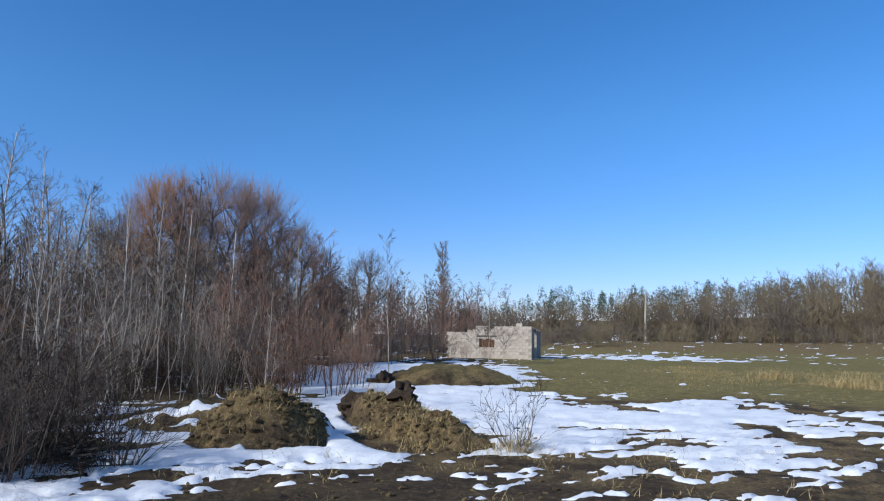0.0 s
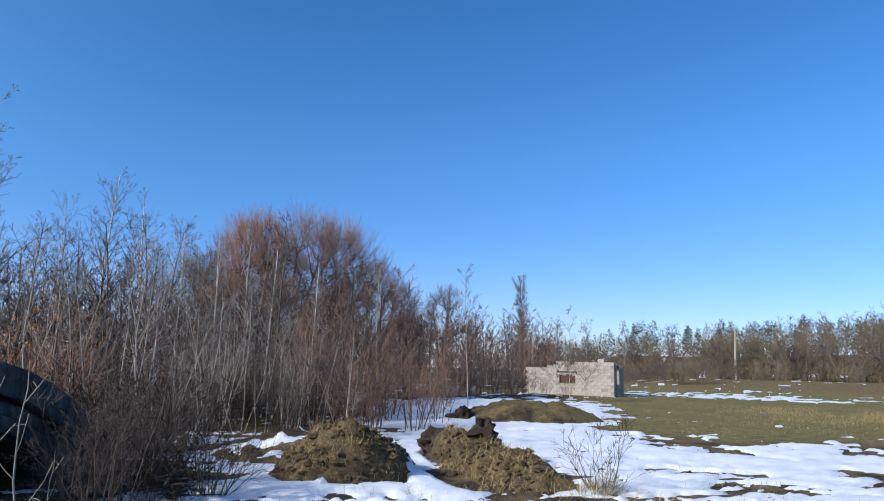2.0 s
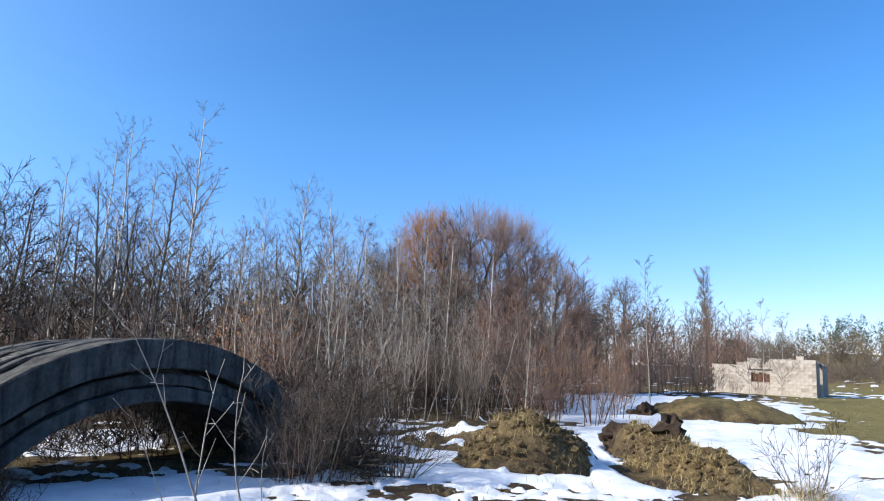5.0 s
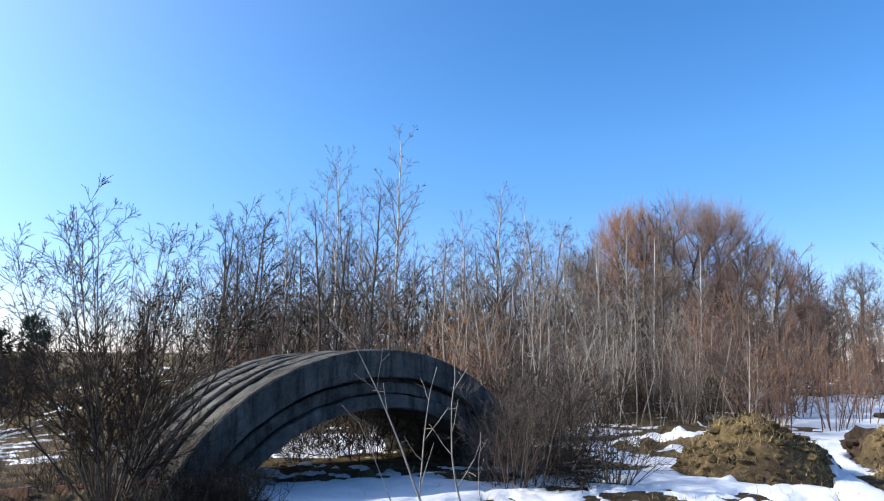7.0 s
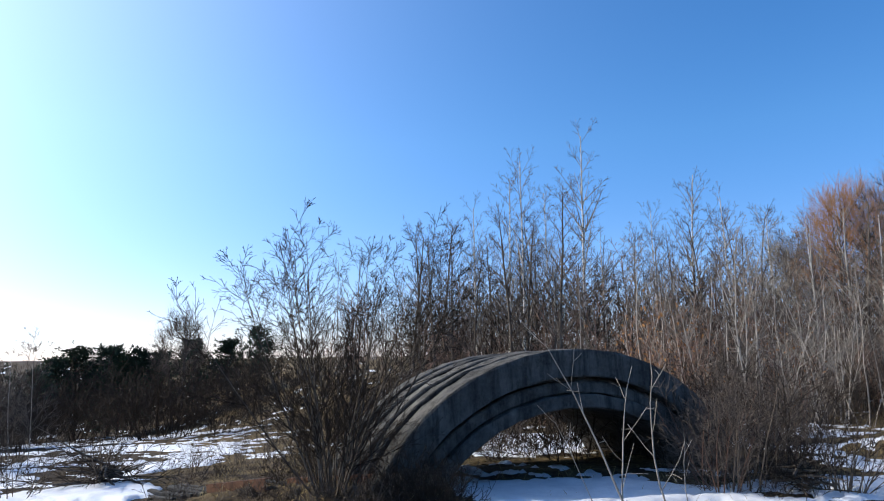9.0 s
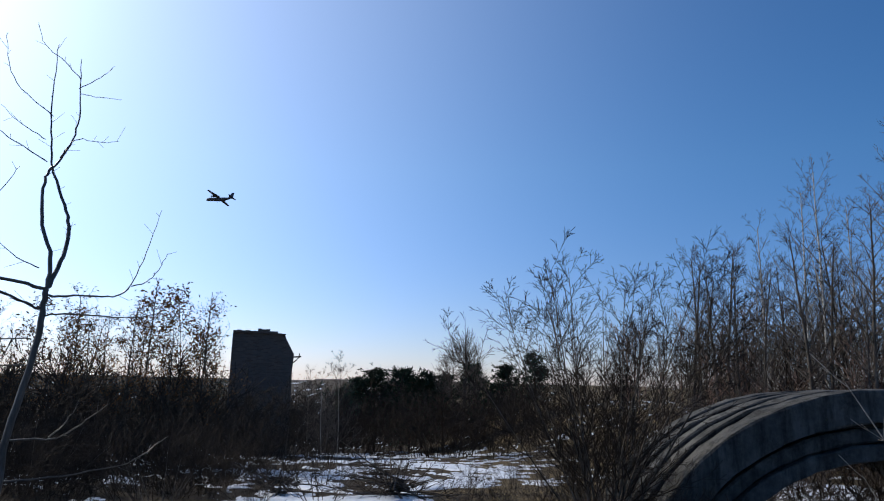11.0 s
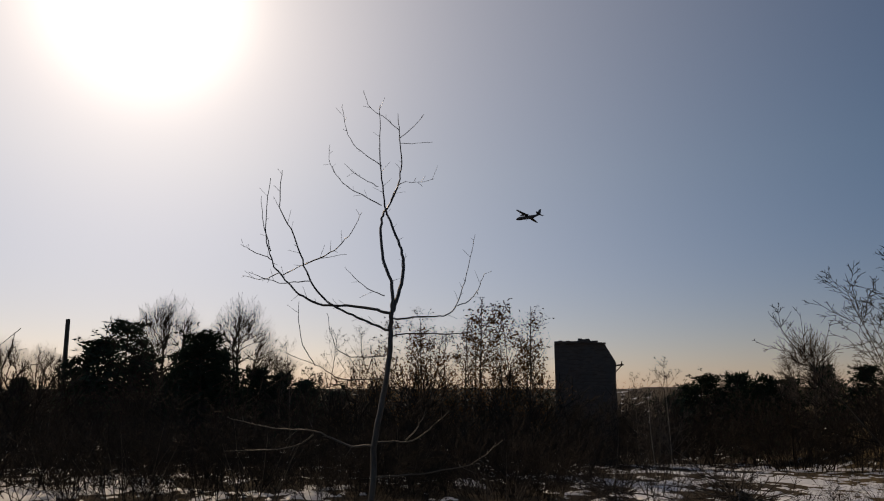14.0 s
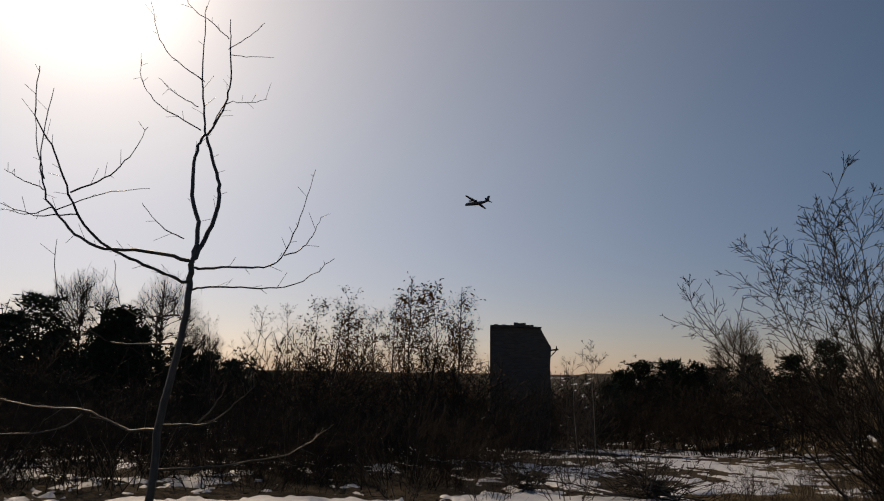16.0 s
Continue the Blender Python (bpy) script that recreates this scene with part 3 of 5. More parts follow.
def willow(seed, height, width, twig_mat, label, stems_n=5, twigs_n=5600, name="willow_tree", group="willows", fine_r=0.0046):
    """A bare willow: stems, limbs and branchlets that fill a dome, and a haze of fine twigs on its outside."""
    r = np.random.default_rng(seed)
    top = tagged(new(name), label, "tree", group)
    mid, size = np.array([0, 0, 0.56 * height]), np.array([width / 2, width / 2, 0.44 * height])

    def dome(lo, hi, low=-0.35):
        while True:
            d = r.normal(size=3)
            d /= np.linalg.norm(d)
            if d[2] > low:
                return mid + d * size * r.uniform(lo, hi) * (1 + 0.1 * math.sin(3 * d[0] + seed) + 0.08 * math.sin(7 * d[1]))

    def segments(points, r0, r1):
        n = len(points) - 1
        return [(*points[i], *points[i + 1], r0 + (r1 - r0) * i / n, r0 + (r1 - r0) * (i + 1) / n) for i in range(n)]

    def reach(ends, nodes, bow, n, r0, r1, segs):
        out = []
        cloud = np.array(nodes)
        for e in ends:
            gap = np.linalg.norm(cloud - e, axis=1) + 3.0 * np.clip(cloud[:, 2] - e[2] + 0.4, 0, 9)
            a = cloud[int(np.argmin(gap * r.uniform(0.75, 1.25, len(gap))))]
            length = np.linalg.norm(e - a)
            line = curve(a, e, np.array([0, 0, bow * length]) + r.normal(size=3) * 0.1 * length, n)
            segs += segments(line, r0, r1)
            out += line[1:]
        return out

    nodes = []
    for i in range(stems_n):
        a = 6.283 * (i + r.random() * 0.6) / stems_n
        base = np.array([0.35 * math.cos(a), 0.35 * math.sin(a), -0.15])
        end = mid + size * np.array([0.42 * math.cos(a), 0.42 * math.sin(a), r.uniform(-0.1, 0.35)])
        line = curve(base, end, np.array([0, 0, 0.45 * height * r.uniform(0.7, 1.1)]), 8)
        part_mesh("stem", mesh_from("stem", *tubes(segments(line, 0.13 * r.uniform(0.7, 1.1), 0.05), 6), BARK), top)
        nodes += line[3:]
    limbs, fine = [], []
    nodes2 = nodes + reach([dome(0.5, 0.82) for _ in range(46)], nodes, 0.25, 4, 0.036, 0.014, limbs)
    nodes3 = reach([dome(0.6, 0.97) for _ in range(520)], nodes2, 0.2, 2, 0.011, 0.006, fine)
    cloud = np.array(nodes3)
    for _ in range(twigs_n):
        a = cloud[r.integers(len(cloud))]
        d = (a - mid) / size
        d = d / (np.linalg.norm(d) + 1e-6) * 0.55 + np.array([0, 0, 0.55]) + r.normal(size=3) * 0.38
        b = a + d / np.linalg.norm(d) * r.uniform(0.35, 1.15)
        q = np.linalg.norm((b - mid) / size)
        if q < 1.12:
            fine.append((*a, *b, fine_r, fine_r * 0.65))
    part_mesh("crown", two_tone("crown", limbs, fine, 4, (BARK, twig_mat)), top)
    return top


put(willow(91, 9.5, 6.6, TWIG_WILLOW, "big bare willow with a rounded pinkish crown"), 112.4, 34, 1.0, 20, first=True)
put(willow(92, 9.3, 6.4, TWIG_WILLOW, "big bare willow with a rounded pinkish crown"), 109.0, 34.5, 1.0, 150, first=True)
put(willow(93, 9.0, 4.2, TWIG_ORANGE, "bare willow with orange young twigs", 4, 4000), 115.7, 33, 1.0, 80, first=True)
put(willow(94, 6.6, 5.4, TWIG_RED, "lower bare willow with dark reddish twigs", 5, 4500), 105.8, 33, 1.0, 0, first=True)
put(willow(95, 7.2, 4.4, TWIG_GREY, "bare willow with greyish twigs", 5, 3500), 119.0, 35, 1.0, 0, first=True)

# pale upright thicket before the willows and beside the arch
pale = [tree("thicket", 401 + i, "young_tree_clump", 4.9, BARK_PALE, (TWIG_GREY, TWIG)[i % 2], "clump of pale upright leafless young trees", "tree", "pale young trees",
             radius=0.022, lean=0.42, count=3, spread=0.4, thin=0.004) for i in range(4)]
scatter(pale, [(125.0, 14, 0.92), (123.2, 14.5, 0.9), (121.2, 13.6, 0.82), (126.8, 16, 0.95), (119.4, 15, 0.8), (117.6, 16, 0.78), (115.5, 17, 0.72), (113.8, 16.5, 0.65),
               (111.8, 17, 0.6), (109.8, 17.5, 0.55), (128.6, 17, 0.95), (130.8, 19, 1.0), (116.4, 20, 0.9), (112.6, 21, 0.85), (107.6, 15, 0.4)], 25)

# shrubs at the edge of the wood
shrubs = [tree("shrub", 111 + i, "shrub", 3.2, (BARK_PALE, BARK, BARK_RED)[i % 3], (TWIG_GREY, TWIG, TWIG_RED)[i % 3],
               ("leafless shrub with pale grey stems", "leafless brown shrub with many upright stems", "leafless shrub with reddish upright stems")[i % 3],
               "shrub", "shrubs at the edge of the wood", count=9, spread=0.35, radius=0.02, lean=0.42) for i in range(6)]
scatter(shrubs, bank(12, 16, (109, 131), (15, 21), (0.45, 0.85)) + bank(13, 16, (112, 150), (16, 24), (0.6, 1.0)) + bank(14, 9, (98, 108), (26, 34), (0.3, 0.5)), 5)

leaf_shrubs = [tree("shrub", 131 + i, "shrub", 2.6, BARK_RED, TWIG_RED, "shrub with reddish stems and a few withered leaves", "shrub", "shrubs with withered leaves",
                    count=6, spread=0.3, radius=0.018, lean=0.35, leaves=(0.035, 1, 0.06)) for i in range(2)]
scatter(leaf_shrubs, bank(37, 14, (98.5, 110), (15.5, 21), (0.5, 0.9)) + [(128.4, 13.6, 1.0), (129.6, 14.4, 1.1), (120.5, 15, 0.9), (131.2, 18, 1.2)], 20)

# undergrowth and the depth of the wood, their shade put into dark twig colour
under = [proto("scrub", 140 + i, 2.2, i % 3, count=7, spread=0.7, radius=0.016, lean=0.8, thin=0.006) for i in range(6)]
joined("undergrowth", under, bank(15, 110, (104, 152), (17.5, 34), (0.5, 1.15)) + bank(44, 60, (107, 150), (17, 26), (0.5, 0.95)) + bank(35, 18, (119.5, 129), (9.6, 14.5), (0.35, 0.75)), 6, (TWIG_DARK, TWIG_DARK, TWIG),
       "dense leafless brown undergrowth on the floor of the wood, shade put into its colour", "undergrowth")
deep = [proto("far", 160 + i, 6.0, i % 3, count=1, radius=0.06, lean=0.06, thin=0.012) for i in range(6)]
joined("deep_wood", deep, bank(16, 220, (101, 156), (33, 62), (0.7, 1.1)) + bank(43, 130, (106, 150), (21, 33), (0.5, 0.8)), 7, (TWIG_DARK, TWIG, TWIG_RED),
       "bare brown trees standing close together deep in the wood, some coloured dark for shade", "woods")


# ---- pines ----
def pine_arrays(seed, height, bare=0.25, clump=0.42, whorls=16, per=9, blades_per=8):
    """Segments of trunk and limbs, and needle blades, of one pine."""
    rnd = random.Random(seed)
    segs, v, f = [], [], []
    n = 8
    x = y = 0.0
    axis = [Vector((0, 0, -0.2))]
    for i in range(n):
        x, y = x + rnd.gauss(0, 0.03) * height / 8, y + rnd.gauss(0, 0.03) * height / 8
        axis.append(Vector((x, y, height * (i + 1) / n)))
        r = 0.02 * height
        segs.append((*axis[i], *axis[i + 1], r * (1 - 0.85 * i / n), r * (1 - 0.85 * (i + 1) / n)))

    def tuft(c, size):
        for _ in range(blades_per):
            d = Vector((rnd.gauss(0, 1), rnd.gauss(0, 1), rnd.gauss(0.35, 0.8))).normalized()
            w = d.orthogonal().normalized() * size * 0.15
            k = len(v)
            v.extend([c, c + d * size * 0.5 + w, c + d * size * rnd.uniform(0.8, 1.2), c + d * size * 0.5 - w])
            f.append((k, k + 1, k + 2, k + 3))

    for w in range(whorls):
        q = bare + (1 - bare) * (w + rnd.random() * 0.6) / whorls
        c = axis[min(n - 1, int(q * n))].lerp(axis[min(n, int(q * n) + 1)], q * n - int(q * n))
        reach = height * 0.33 * (1.08 - q) ** 0.6 * rnd.uniform(0.75, 1.25)
        for b in range(rnd.randint(3, 5)):
            a = rnd.uniform(0, 6.28)
            e = c + Vector((math.cos(a) * reach, math.sin(a) * reach, reach * rnd.uniform(0.05, 0.45)))
            segs.append((*c, *e, 0.004 * height, 0.002 * height))
            for i in range(per):
                tuft(c.lerp(e, rnd.uniform(0.35, 1.05)) + Vector([rnd.gauss(0, 0.3 * reach) for _ in range(3)]), clump * rnd.uniform(0.7, 1.3))
    tuft(axis[-1], clump)
    return segs, np.array([tuple(p) for p in v]), np.array(f)


def pine_tree(seed, height, name="pine_tree", label="dark green pine with an uneven clumped crown", group="pines", **kw):
    segs, v, f = pine_arrays(seed, height, **kw)
    top = tagged(new(name), label, "pine tree", group)
    part_mesh("trunk", mesh_from("trunk", *tubes(segs, 5), BARK_RED), top)
    part_mesh("crown", mesh_from("crown", v, f, NEEDLE, False), top)
    return top


def far_pine(seed, height):
    segs, v, f = pine_arrays(seed, height, 0.3, 0.6, 9, 3, 4)
    return v * np.array([0.6, 0.6, 1.0]), f, 0


pines = [pine_tree(201 + i, 8.0, bare=0.12 + 0.08 * i) for i in range(3)]
scatter(pines, [(172.2, 60, 0.84), (170.6, 62, 0.8), (174.4, 60, 0.84), (168.8, 61, 0.76), (166.4, 62, 0.78), (175.8, 58, 0.72), (163.8, 62, 0.66), (161.4, 64, 0.66),
                (176.8, 55, 0.58), (171.5, 55, 0.68), (219.9, 43, 0.9), (221.6, 44, 0.78), (218.6, 45, 0.7), (223.2, 45, 0.62), (214.4, 37, 0.76), (213.2, 39, 0.68), (215.6, 39, 0.66), (210.2, 41, 0.6),
                (208.4, 42, 0.58), (206.4, 42, 0.54), (203.8, 46, 0.5), (200.5, 47, 0.5), (197, 46, 0.48), (194.5, 48, 0.48), (191, 47, 0.46), (226.5, 50, 0.52), (229.5, 52, 0.55)], 8)
put(pine_tree(211, 5.6, bare=0.05), 91.2, 98, 0.86, 0, first=True)
joined("far_pines", [far_pine(221 + i, 12.0) for i in range(4)],
       bank(17, 140, (64, 85), (205, 270), (0.68, 0.98)) + bank(28, 60, (84, 94), (200, 240), (0.5, 0.75)) + bank(18, 60, (158, 238), (66, 86), (0.34, 0.5)) + bank(41, 40, (186, 212), (56, 66), (0.42, 0.56)), 9, (NEEDLE,), "distant dark pine trees along the skyline", "woods")

# ---- far bare woods ----
far = [proto("far", 240 + i, 9.0, i % 3, count=1 + i % 2, spread=0.6, radius=0.09, lean=0.1, thin=0.02) for i in range(6)]
FAR_BROWN = twig("far_brown_twigs", (0.11, 0.09, 0.06), (0.2, 0.165, 0.105))
joined("far_wood", far, [(a, d, q * (1.0 + 0.02 * (74 - a))) for a, d, q in bank(19, 270, (54, 79), (108, 165), (0.78, 1.0))] + bank(20, 64, (77, 92), (125, 170), (0.55, 0.76)),
       10, (FAR_BROWN, TWIG, FAR_BROWN), "far bare brown wood beyond the field", "woods")
fine_far = [proto("far", 245 + i, 8.0, i % 2, count=1 + i % 2, spread=0.6, radius=0.07, lean=0.1, thin=0.017) for i in range(4)]
joined("far_thicket", fine_far, bank(21, 170, (90, 106), (52, 120), (0.5, 0.88)), 23, (TWIG, TWIG_RED),
       "bare reddish-brown thicket behind the ruined shed", "woods")
low = [proto("scrub", 250 + i, 3.0, i % 2, count=5, spread=1.0, radius=0.02, lean=0.7, thin=0.017) for i in range(4)]
joined("field_hedge", low, bank(22, 50, (60, 87), (84, 104), (0.6, 1.0)) + bank(33, 115, (54, 92), (104, 118), (1.3, 2.3)) + bank(23, 24, (78, 87), (72, 88), (0.6, 1.0)), 11, (FAR_BROWN, TWIG),
       "low reddish-brown scrub along the far edge of the field", "scrub")
put(tree("poplar", 261, "poplar_tree", 17.0, BARK, FAR_BROWN, "tall narrow columnar poplar without leaves", "tree", radius=0.22), 93.0, 120, 0.98, 0, first=True)
rounded = [willow(431 + i, 9.2, 4.4, (TWIG, TWIG_DARK)[i % 2], "bare tree with a rounded crown of ascending limbs", 3, 1700, "bare_tree", "bare trees with rounded crowns", 0.008) for i in range(3)]
scatter(rounded, [(99.6, 60, 1.0), (217.2, 42, 0.98), (211.4, 42, 0.98), (167.5, 54, 0.98), (173.0, 64, 0.8), (102.2, 66, 0.78), (214.6, 44, 0.8), (225.2, 50, 0.72), (227.6, 50, 0.74), (230.2, 52, 0.76),
                  (209.0, 45, 0.75)], 26)

# ---- scrub on the falling ground towards the ruin, backlit shade put into its colour ----
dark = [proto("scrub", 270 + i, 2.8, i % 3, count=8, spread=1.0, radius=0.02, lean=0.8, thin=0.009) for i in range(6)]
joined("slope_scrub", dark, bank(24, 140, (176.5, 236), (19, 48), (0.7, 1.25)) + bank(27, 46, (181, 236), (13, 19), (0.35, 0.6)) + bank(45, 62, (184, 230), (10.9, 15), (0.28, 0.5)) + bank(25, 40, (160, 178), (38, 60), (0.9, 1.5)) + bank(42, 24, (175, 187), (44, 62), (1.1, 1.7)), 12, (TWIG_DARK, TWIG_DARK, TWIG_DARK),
       "dense leafless scrub on the slope, its backlit darkness put into the colour", "scrub")
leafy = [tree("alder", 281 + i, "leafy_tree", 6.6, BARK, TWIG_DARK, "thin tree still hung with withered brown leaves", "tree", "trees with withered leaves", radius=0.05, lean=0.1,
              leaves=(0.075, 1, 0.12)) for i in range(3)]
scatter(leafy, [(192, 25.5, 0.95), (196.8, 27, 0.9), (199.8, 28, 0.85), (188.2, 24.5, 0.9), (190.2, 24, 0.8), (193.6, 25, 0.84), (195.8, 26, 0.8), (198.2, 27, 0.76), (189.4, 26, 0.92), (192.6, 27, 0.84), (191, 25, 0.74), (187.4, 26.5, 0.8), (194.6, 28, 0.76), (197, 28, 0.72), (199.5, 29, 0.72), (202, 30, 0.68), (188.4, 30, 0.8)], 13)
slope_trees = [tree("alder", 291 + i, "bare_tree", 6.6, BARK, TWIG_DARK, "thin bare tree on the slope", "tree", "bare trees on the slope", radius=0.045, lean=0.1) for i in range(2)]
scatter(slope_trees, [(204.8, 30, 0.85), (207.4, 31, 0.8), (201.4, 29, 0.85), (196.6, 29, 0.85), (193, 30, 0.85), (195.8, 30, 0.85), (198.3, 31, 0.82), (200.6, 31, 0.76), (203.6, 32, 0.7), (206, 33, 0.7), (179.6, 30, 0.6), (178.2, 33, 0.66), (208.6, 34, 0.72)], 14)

# ---- tall bush beside the arch and the shrubs round it ----
put(tree("bush", 301, "tall_bush", 3.55, BARK, TWIG_DARK, "tall leafless multi-stemmed bush beside the concrete arch", "bush", count=25, spread=0.13, radius=0.017, lean=0.72), 155.9, 7.45, 0.88, 0, first=True)
near_shrubs = [tree("bramble", 311 + i, "shrub", 2.2, (BARK, BARK, BARK_RED)[i], (TWIG, TWIG_DARK, TWIG)[i], "tangled leafless shrub near the concrete arch", "shrub",
                    "shrubs round the arch", count=12, spread=0.3, radius=0.014, lean=0.6) for i in range(3)]
scatter(near_shrubs, [(124.6, 8.7, 0.62), (123.2, 9.0, 0.7), (125.6, 8.5, 0.55), (124.0, 9.6, 0.78), (122.2, 10.4, 0.75), (126.0, 9.4, 0.66), (121.0, 9.8, 0.5), (120.4, 11.4, 0.72), (127.5, 13.5, 0.9), (131, 14, 0.9), (151.5, 8.0, 0.36), (149.2, 8.1, 0.32),
                      (147, 8.4, 0.28), (153.4, 8.6, 0.4), (160.5, 13.5, 0.5), (163, 15, 0.5), (156.5, 8.6, 0.66), (154.6, 9.2, 0.62), (157.6, 9.0, 0.55), (143, 15, 0.8), (137, 15.5, 0.8)], 15)
put(tree("shrub", 321, "small_bush", 1.25, BARK, TWIG_DARK, "small dark leafless bush rising from the snow", "bush", count=22, spread=0.15, radius=0.009, lean=0.75, thin=0.0025), 117.4, 9.0, 1.0, 0, first=True)
put(tree("shrub", 322, "small_bush", 1.15, BARK, TWIG_DARK, "small brown leafless bush among dry grass", "bush", count=9, spread=0.12, radius=0.007, lean=0.7, thin=0.0025), 86.8, 10.0, 1.0, 0, first=True)
saps = [tree("sapling", 331 + i, "sapling", 2.05, BARK_PALE, BARK_PALE, "thin pale sapling standing before the arch", "sapling", "saplings before the arch", count=1, radius=0.014, lean=0.2, thin=0.003) for i in range(2)]
scatter(saps, [(131.3, 6.1, 0.98), (132.6, 6.2, 0.8), (129.4, 6.0, 0.86), (133.8, 6.3, 0.6), (127.6, 6.4, 0.5)], 16)
# slope shrubs take the twig colour darkened for backlight
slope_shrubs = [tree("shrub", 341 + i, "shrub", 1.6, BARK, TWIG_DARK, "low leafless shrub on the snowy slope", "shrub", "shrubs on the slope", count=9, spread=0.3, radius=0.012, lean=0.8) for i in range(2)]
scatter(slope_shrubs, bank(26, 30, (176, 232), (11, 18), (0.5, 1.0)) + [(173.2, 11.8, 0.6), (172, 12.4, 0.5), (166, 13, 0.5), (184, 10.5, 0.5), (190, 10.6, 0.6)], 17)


# ---- the young tree close by ----
def young_tree():
    rnd = random.Random(5)
    top = tagged(new("young_tree"), "leafless young tree with upswept crooked branches", "tree")
    top.matrix_basis = pose(1.374, -4.002, gz(1.374, -4.002), 0, 0, 199.3)
    g0 = gz(1.374, -4.002)

    def limb(r0, r1, *pts, depth=0.0, fan=0.0, crown=False, spur=True):
        """A limb through points across and up, bending to the back by depth along its length."""
        k = len(pts)
        line = [Vector((u, depth + fan * i / max(1, k - 1), z - g0)) for i, (u, z) in enumerate(pts)]
        if crown:
            for i, p in enumerate(line):
                back = 0.36 * min(1.0, max(0.0, (pts[i][1] - 2.06) / 0.7))
                p.y += back
                p.x *= 1 + back / 4.36
                p.z += (pts[i][1] - 1.6) * back / 4.36
        fine = []
        for i in range(k - 1):
            a, b = line[i], line[i + 1]
            before, after = line[max(0, i - 1)], line[min(k - 1, i + 2)]
            for q in range(5):
                t = q / 5
                m0, m1 = (b - before) * 0.5, (after - a) * 0.5
                fine.append(a * (2 * t ** 3 - 3 * t * t + 1) + m0 * (t ** 3 - 2 * t * t + t) + b * (3 * t * t - 2 * t ** 3) + m1 * (t ** 3 - t * t) + Vector([rnd.gauss(0, 0.003) for _ in range(3)]))
        fine.append(line[-1])
        n = len(fine) - 1
        segs = [(*fine[i], *fine[i + 1], r0 + (r1 - r0) * i / n, r0 + (r1 - r0) * (i + 1) / n) for i in range(n)]
        if spur:
            for i in range(2, n):
                if rnd.random() < 0.38:
                    d = (fine[i] - fine[i - 1]).normalized()
                    side = d.orthogonal()
                    side.rotate(Matrix.Rotation(rnd.uniform(0, 6.28), 3, d))
                    e = fine[i] + (d * 0.6 + side.normalized() * 0.8) * rnd.uniform(0.02, 0.11)
                    segs.append((*fine[i], *e, 0.0022, 0.0015))
        name = "trunk" if r0 > 0.03 else "branch"
        segs = [(*q[:6], q[6] * 0.58, q[7] * 0.64) for q in segs]
        part_mesh(name, mesh_from(name, *tubes(segs, 6), YOUNG), top)

    limb(0.034, 0.023, (-0.16, -0.15), (-0.13, 0.5), (-0.11, 0.97), (-0.08, 1.37), (-0.03, 1.63), (-0.01, 1.89), (0.0, 2.06), spur=False)
    limb(0.02, 0.011, (0, 2.06), (0, 2.22), (-0.07, 2.45), (-0.08, 2.65), (-0.05, 2.74), fan=-0.02, crown=True)
    limb(0.021, 0.012, (0, 2.06), (0.05, 2.22), (0.07, 2.39), (0.03, 2.54), (-0.05, 2.74), fan=0.03, crown=True)
    limb(0.010, 0.003, (-0.05, 2.74), (-0.08, 2.95), (-0.10, 3.19), (-0.10, 3.47), crown=True)
    limb(0.011, 0.003, (-0.05, 2.74), (0.02, 2.89), (0.05, 3.07), (0.03, 3.29), (0.02, 3.43), fan=0.05, crown=True)
    limb(0.005, 0.002, (0.03, 3.23), (0.13, 3.34), (0.20, 3.45), fan=0.1, crown=True)
    limb(0.005, 0.002, (0.03, 3.29), (-0.06, 3.36), (-0.16, 3.42), (-0.21, 3.52), fan=-0.1, crown=True)
    limb(0.004, 0.002, (0.04, 3.20), (0.14, 3.22), (0.26, 3.25), fan=0.1, crown=True)
    limb(0.005, 0.002, (-0.08, 3.04), (-0.25, 3.15), (-0.32, 3.27), (-0.34, 3.41), fan=-0.15, crown=True)
    limb(0.006, 0.002, (-0.08, 2.77), (-0.24, 2.86), (-0.35, 2.95), (-0.43, 3.08), (-0.45, 3.2), fan=0.15, crown=True)
    limb(0.005, 0.002, (-0.10, 2.90), (-0.22, 2.97), (-0.34, 3.08), fan=0.1, crown=True)
    limb(0.005, 0.002, (-0.02, 2.81), (0.04, 2.91), (0.15, 2.91), (0.26, 2.93), fan=-0.1, crown=True)
    limb(0.016, 0.003, (-0.01, 2.06), (-0.18, 2.10), (-0.45, 2.12), (-0.61, 2.20), (-0.76, 2.35), (-0.81, 2.44), (-0.87, 2.66), (-0.86, 3.03), fan=0.3)
    limb(0.006, 0.002, (-0.82, 2.5), (-0.88, 2.69), (-0.90, 2.88), depth=0.22)
    limb(0.006, 0.002, (-0.81, 2.44), (-0.91, 2.48), (-1.02, 2.54), depth=0.22)
    limb(0.006, 0.002, (-0.76, 2.34), (-0.85, 2.30), (-0.99, 2.32), depth=0.18)
    limb(0.006, 0.002, (-0.73, 2.32), (-0.54, 2.44), (-0.32, 2.50), depth=0.17, fan=0.15)
    limb(0.014, 0.003, (-0.02, 1.95), (-0.15, 2.00), (-0.31, 2.07), (-0.45, 2.16), (-0.54, 2.33), (-0.61, 2.52), (-0.69, 2.68), (-0.68, 2.9), fan=-0.3)
    limb(0.007, 0.002, (-0.54, 2.34), (-0.38, 2.41), (-0.27, 2.51), (-0.19, 2.65), depth=-0.17, fan=-0.1)
    limb(0.006, 0.002, (-0.51, 2.24), (-0.69, 2.23), (-0.88, 2.29), depth=-0.15)
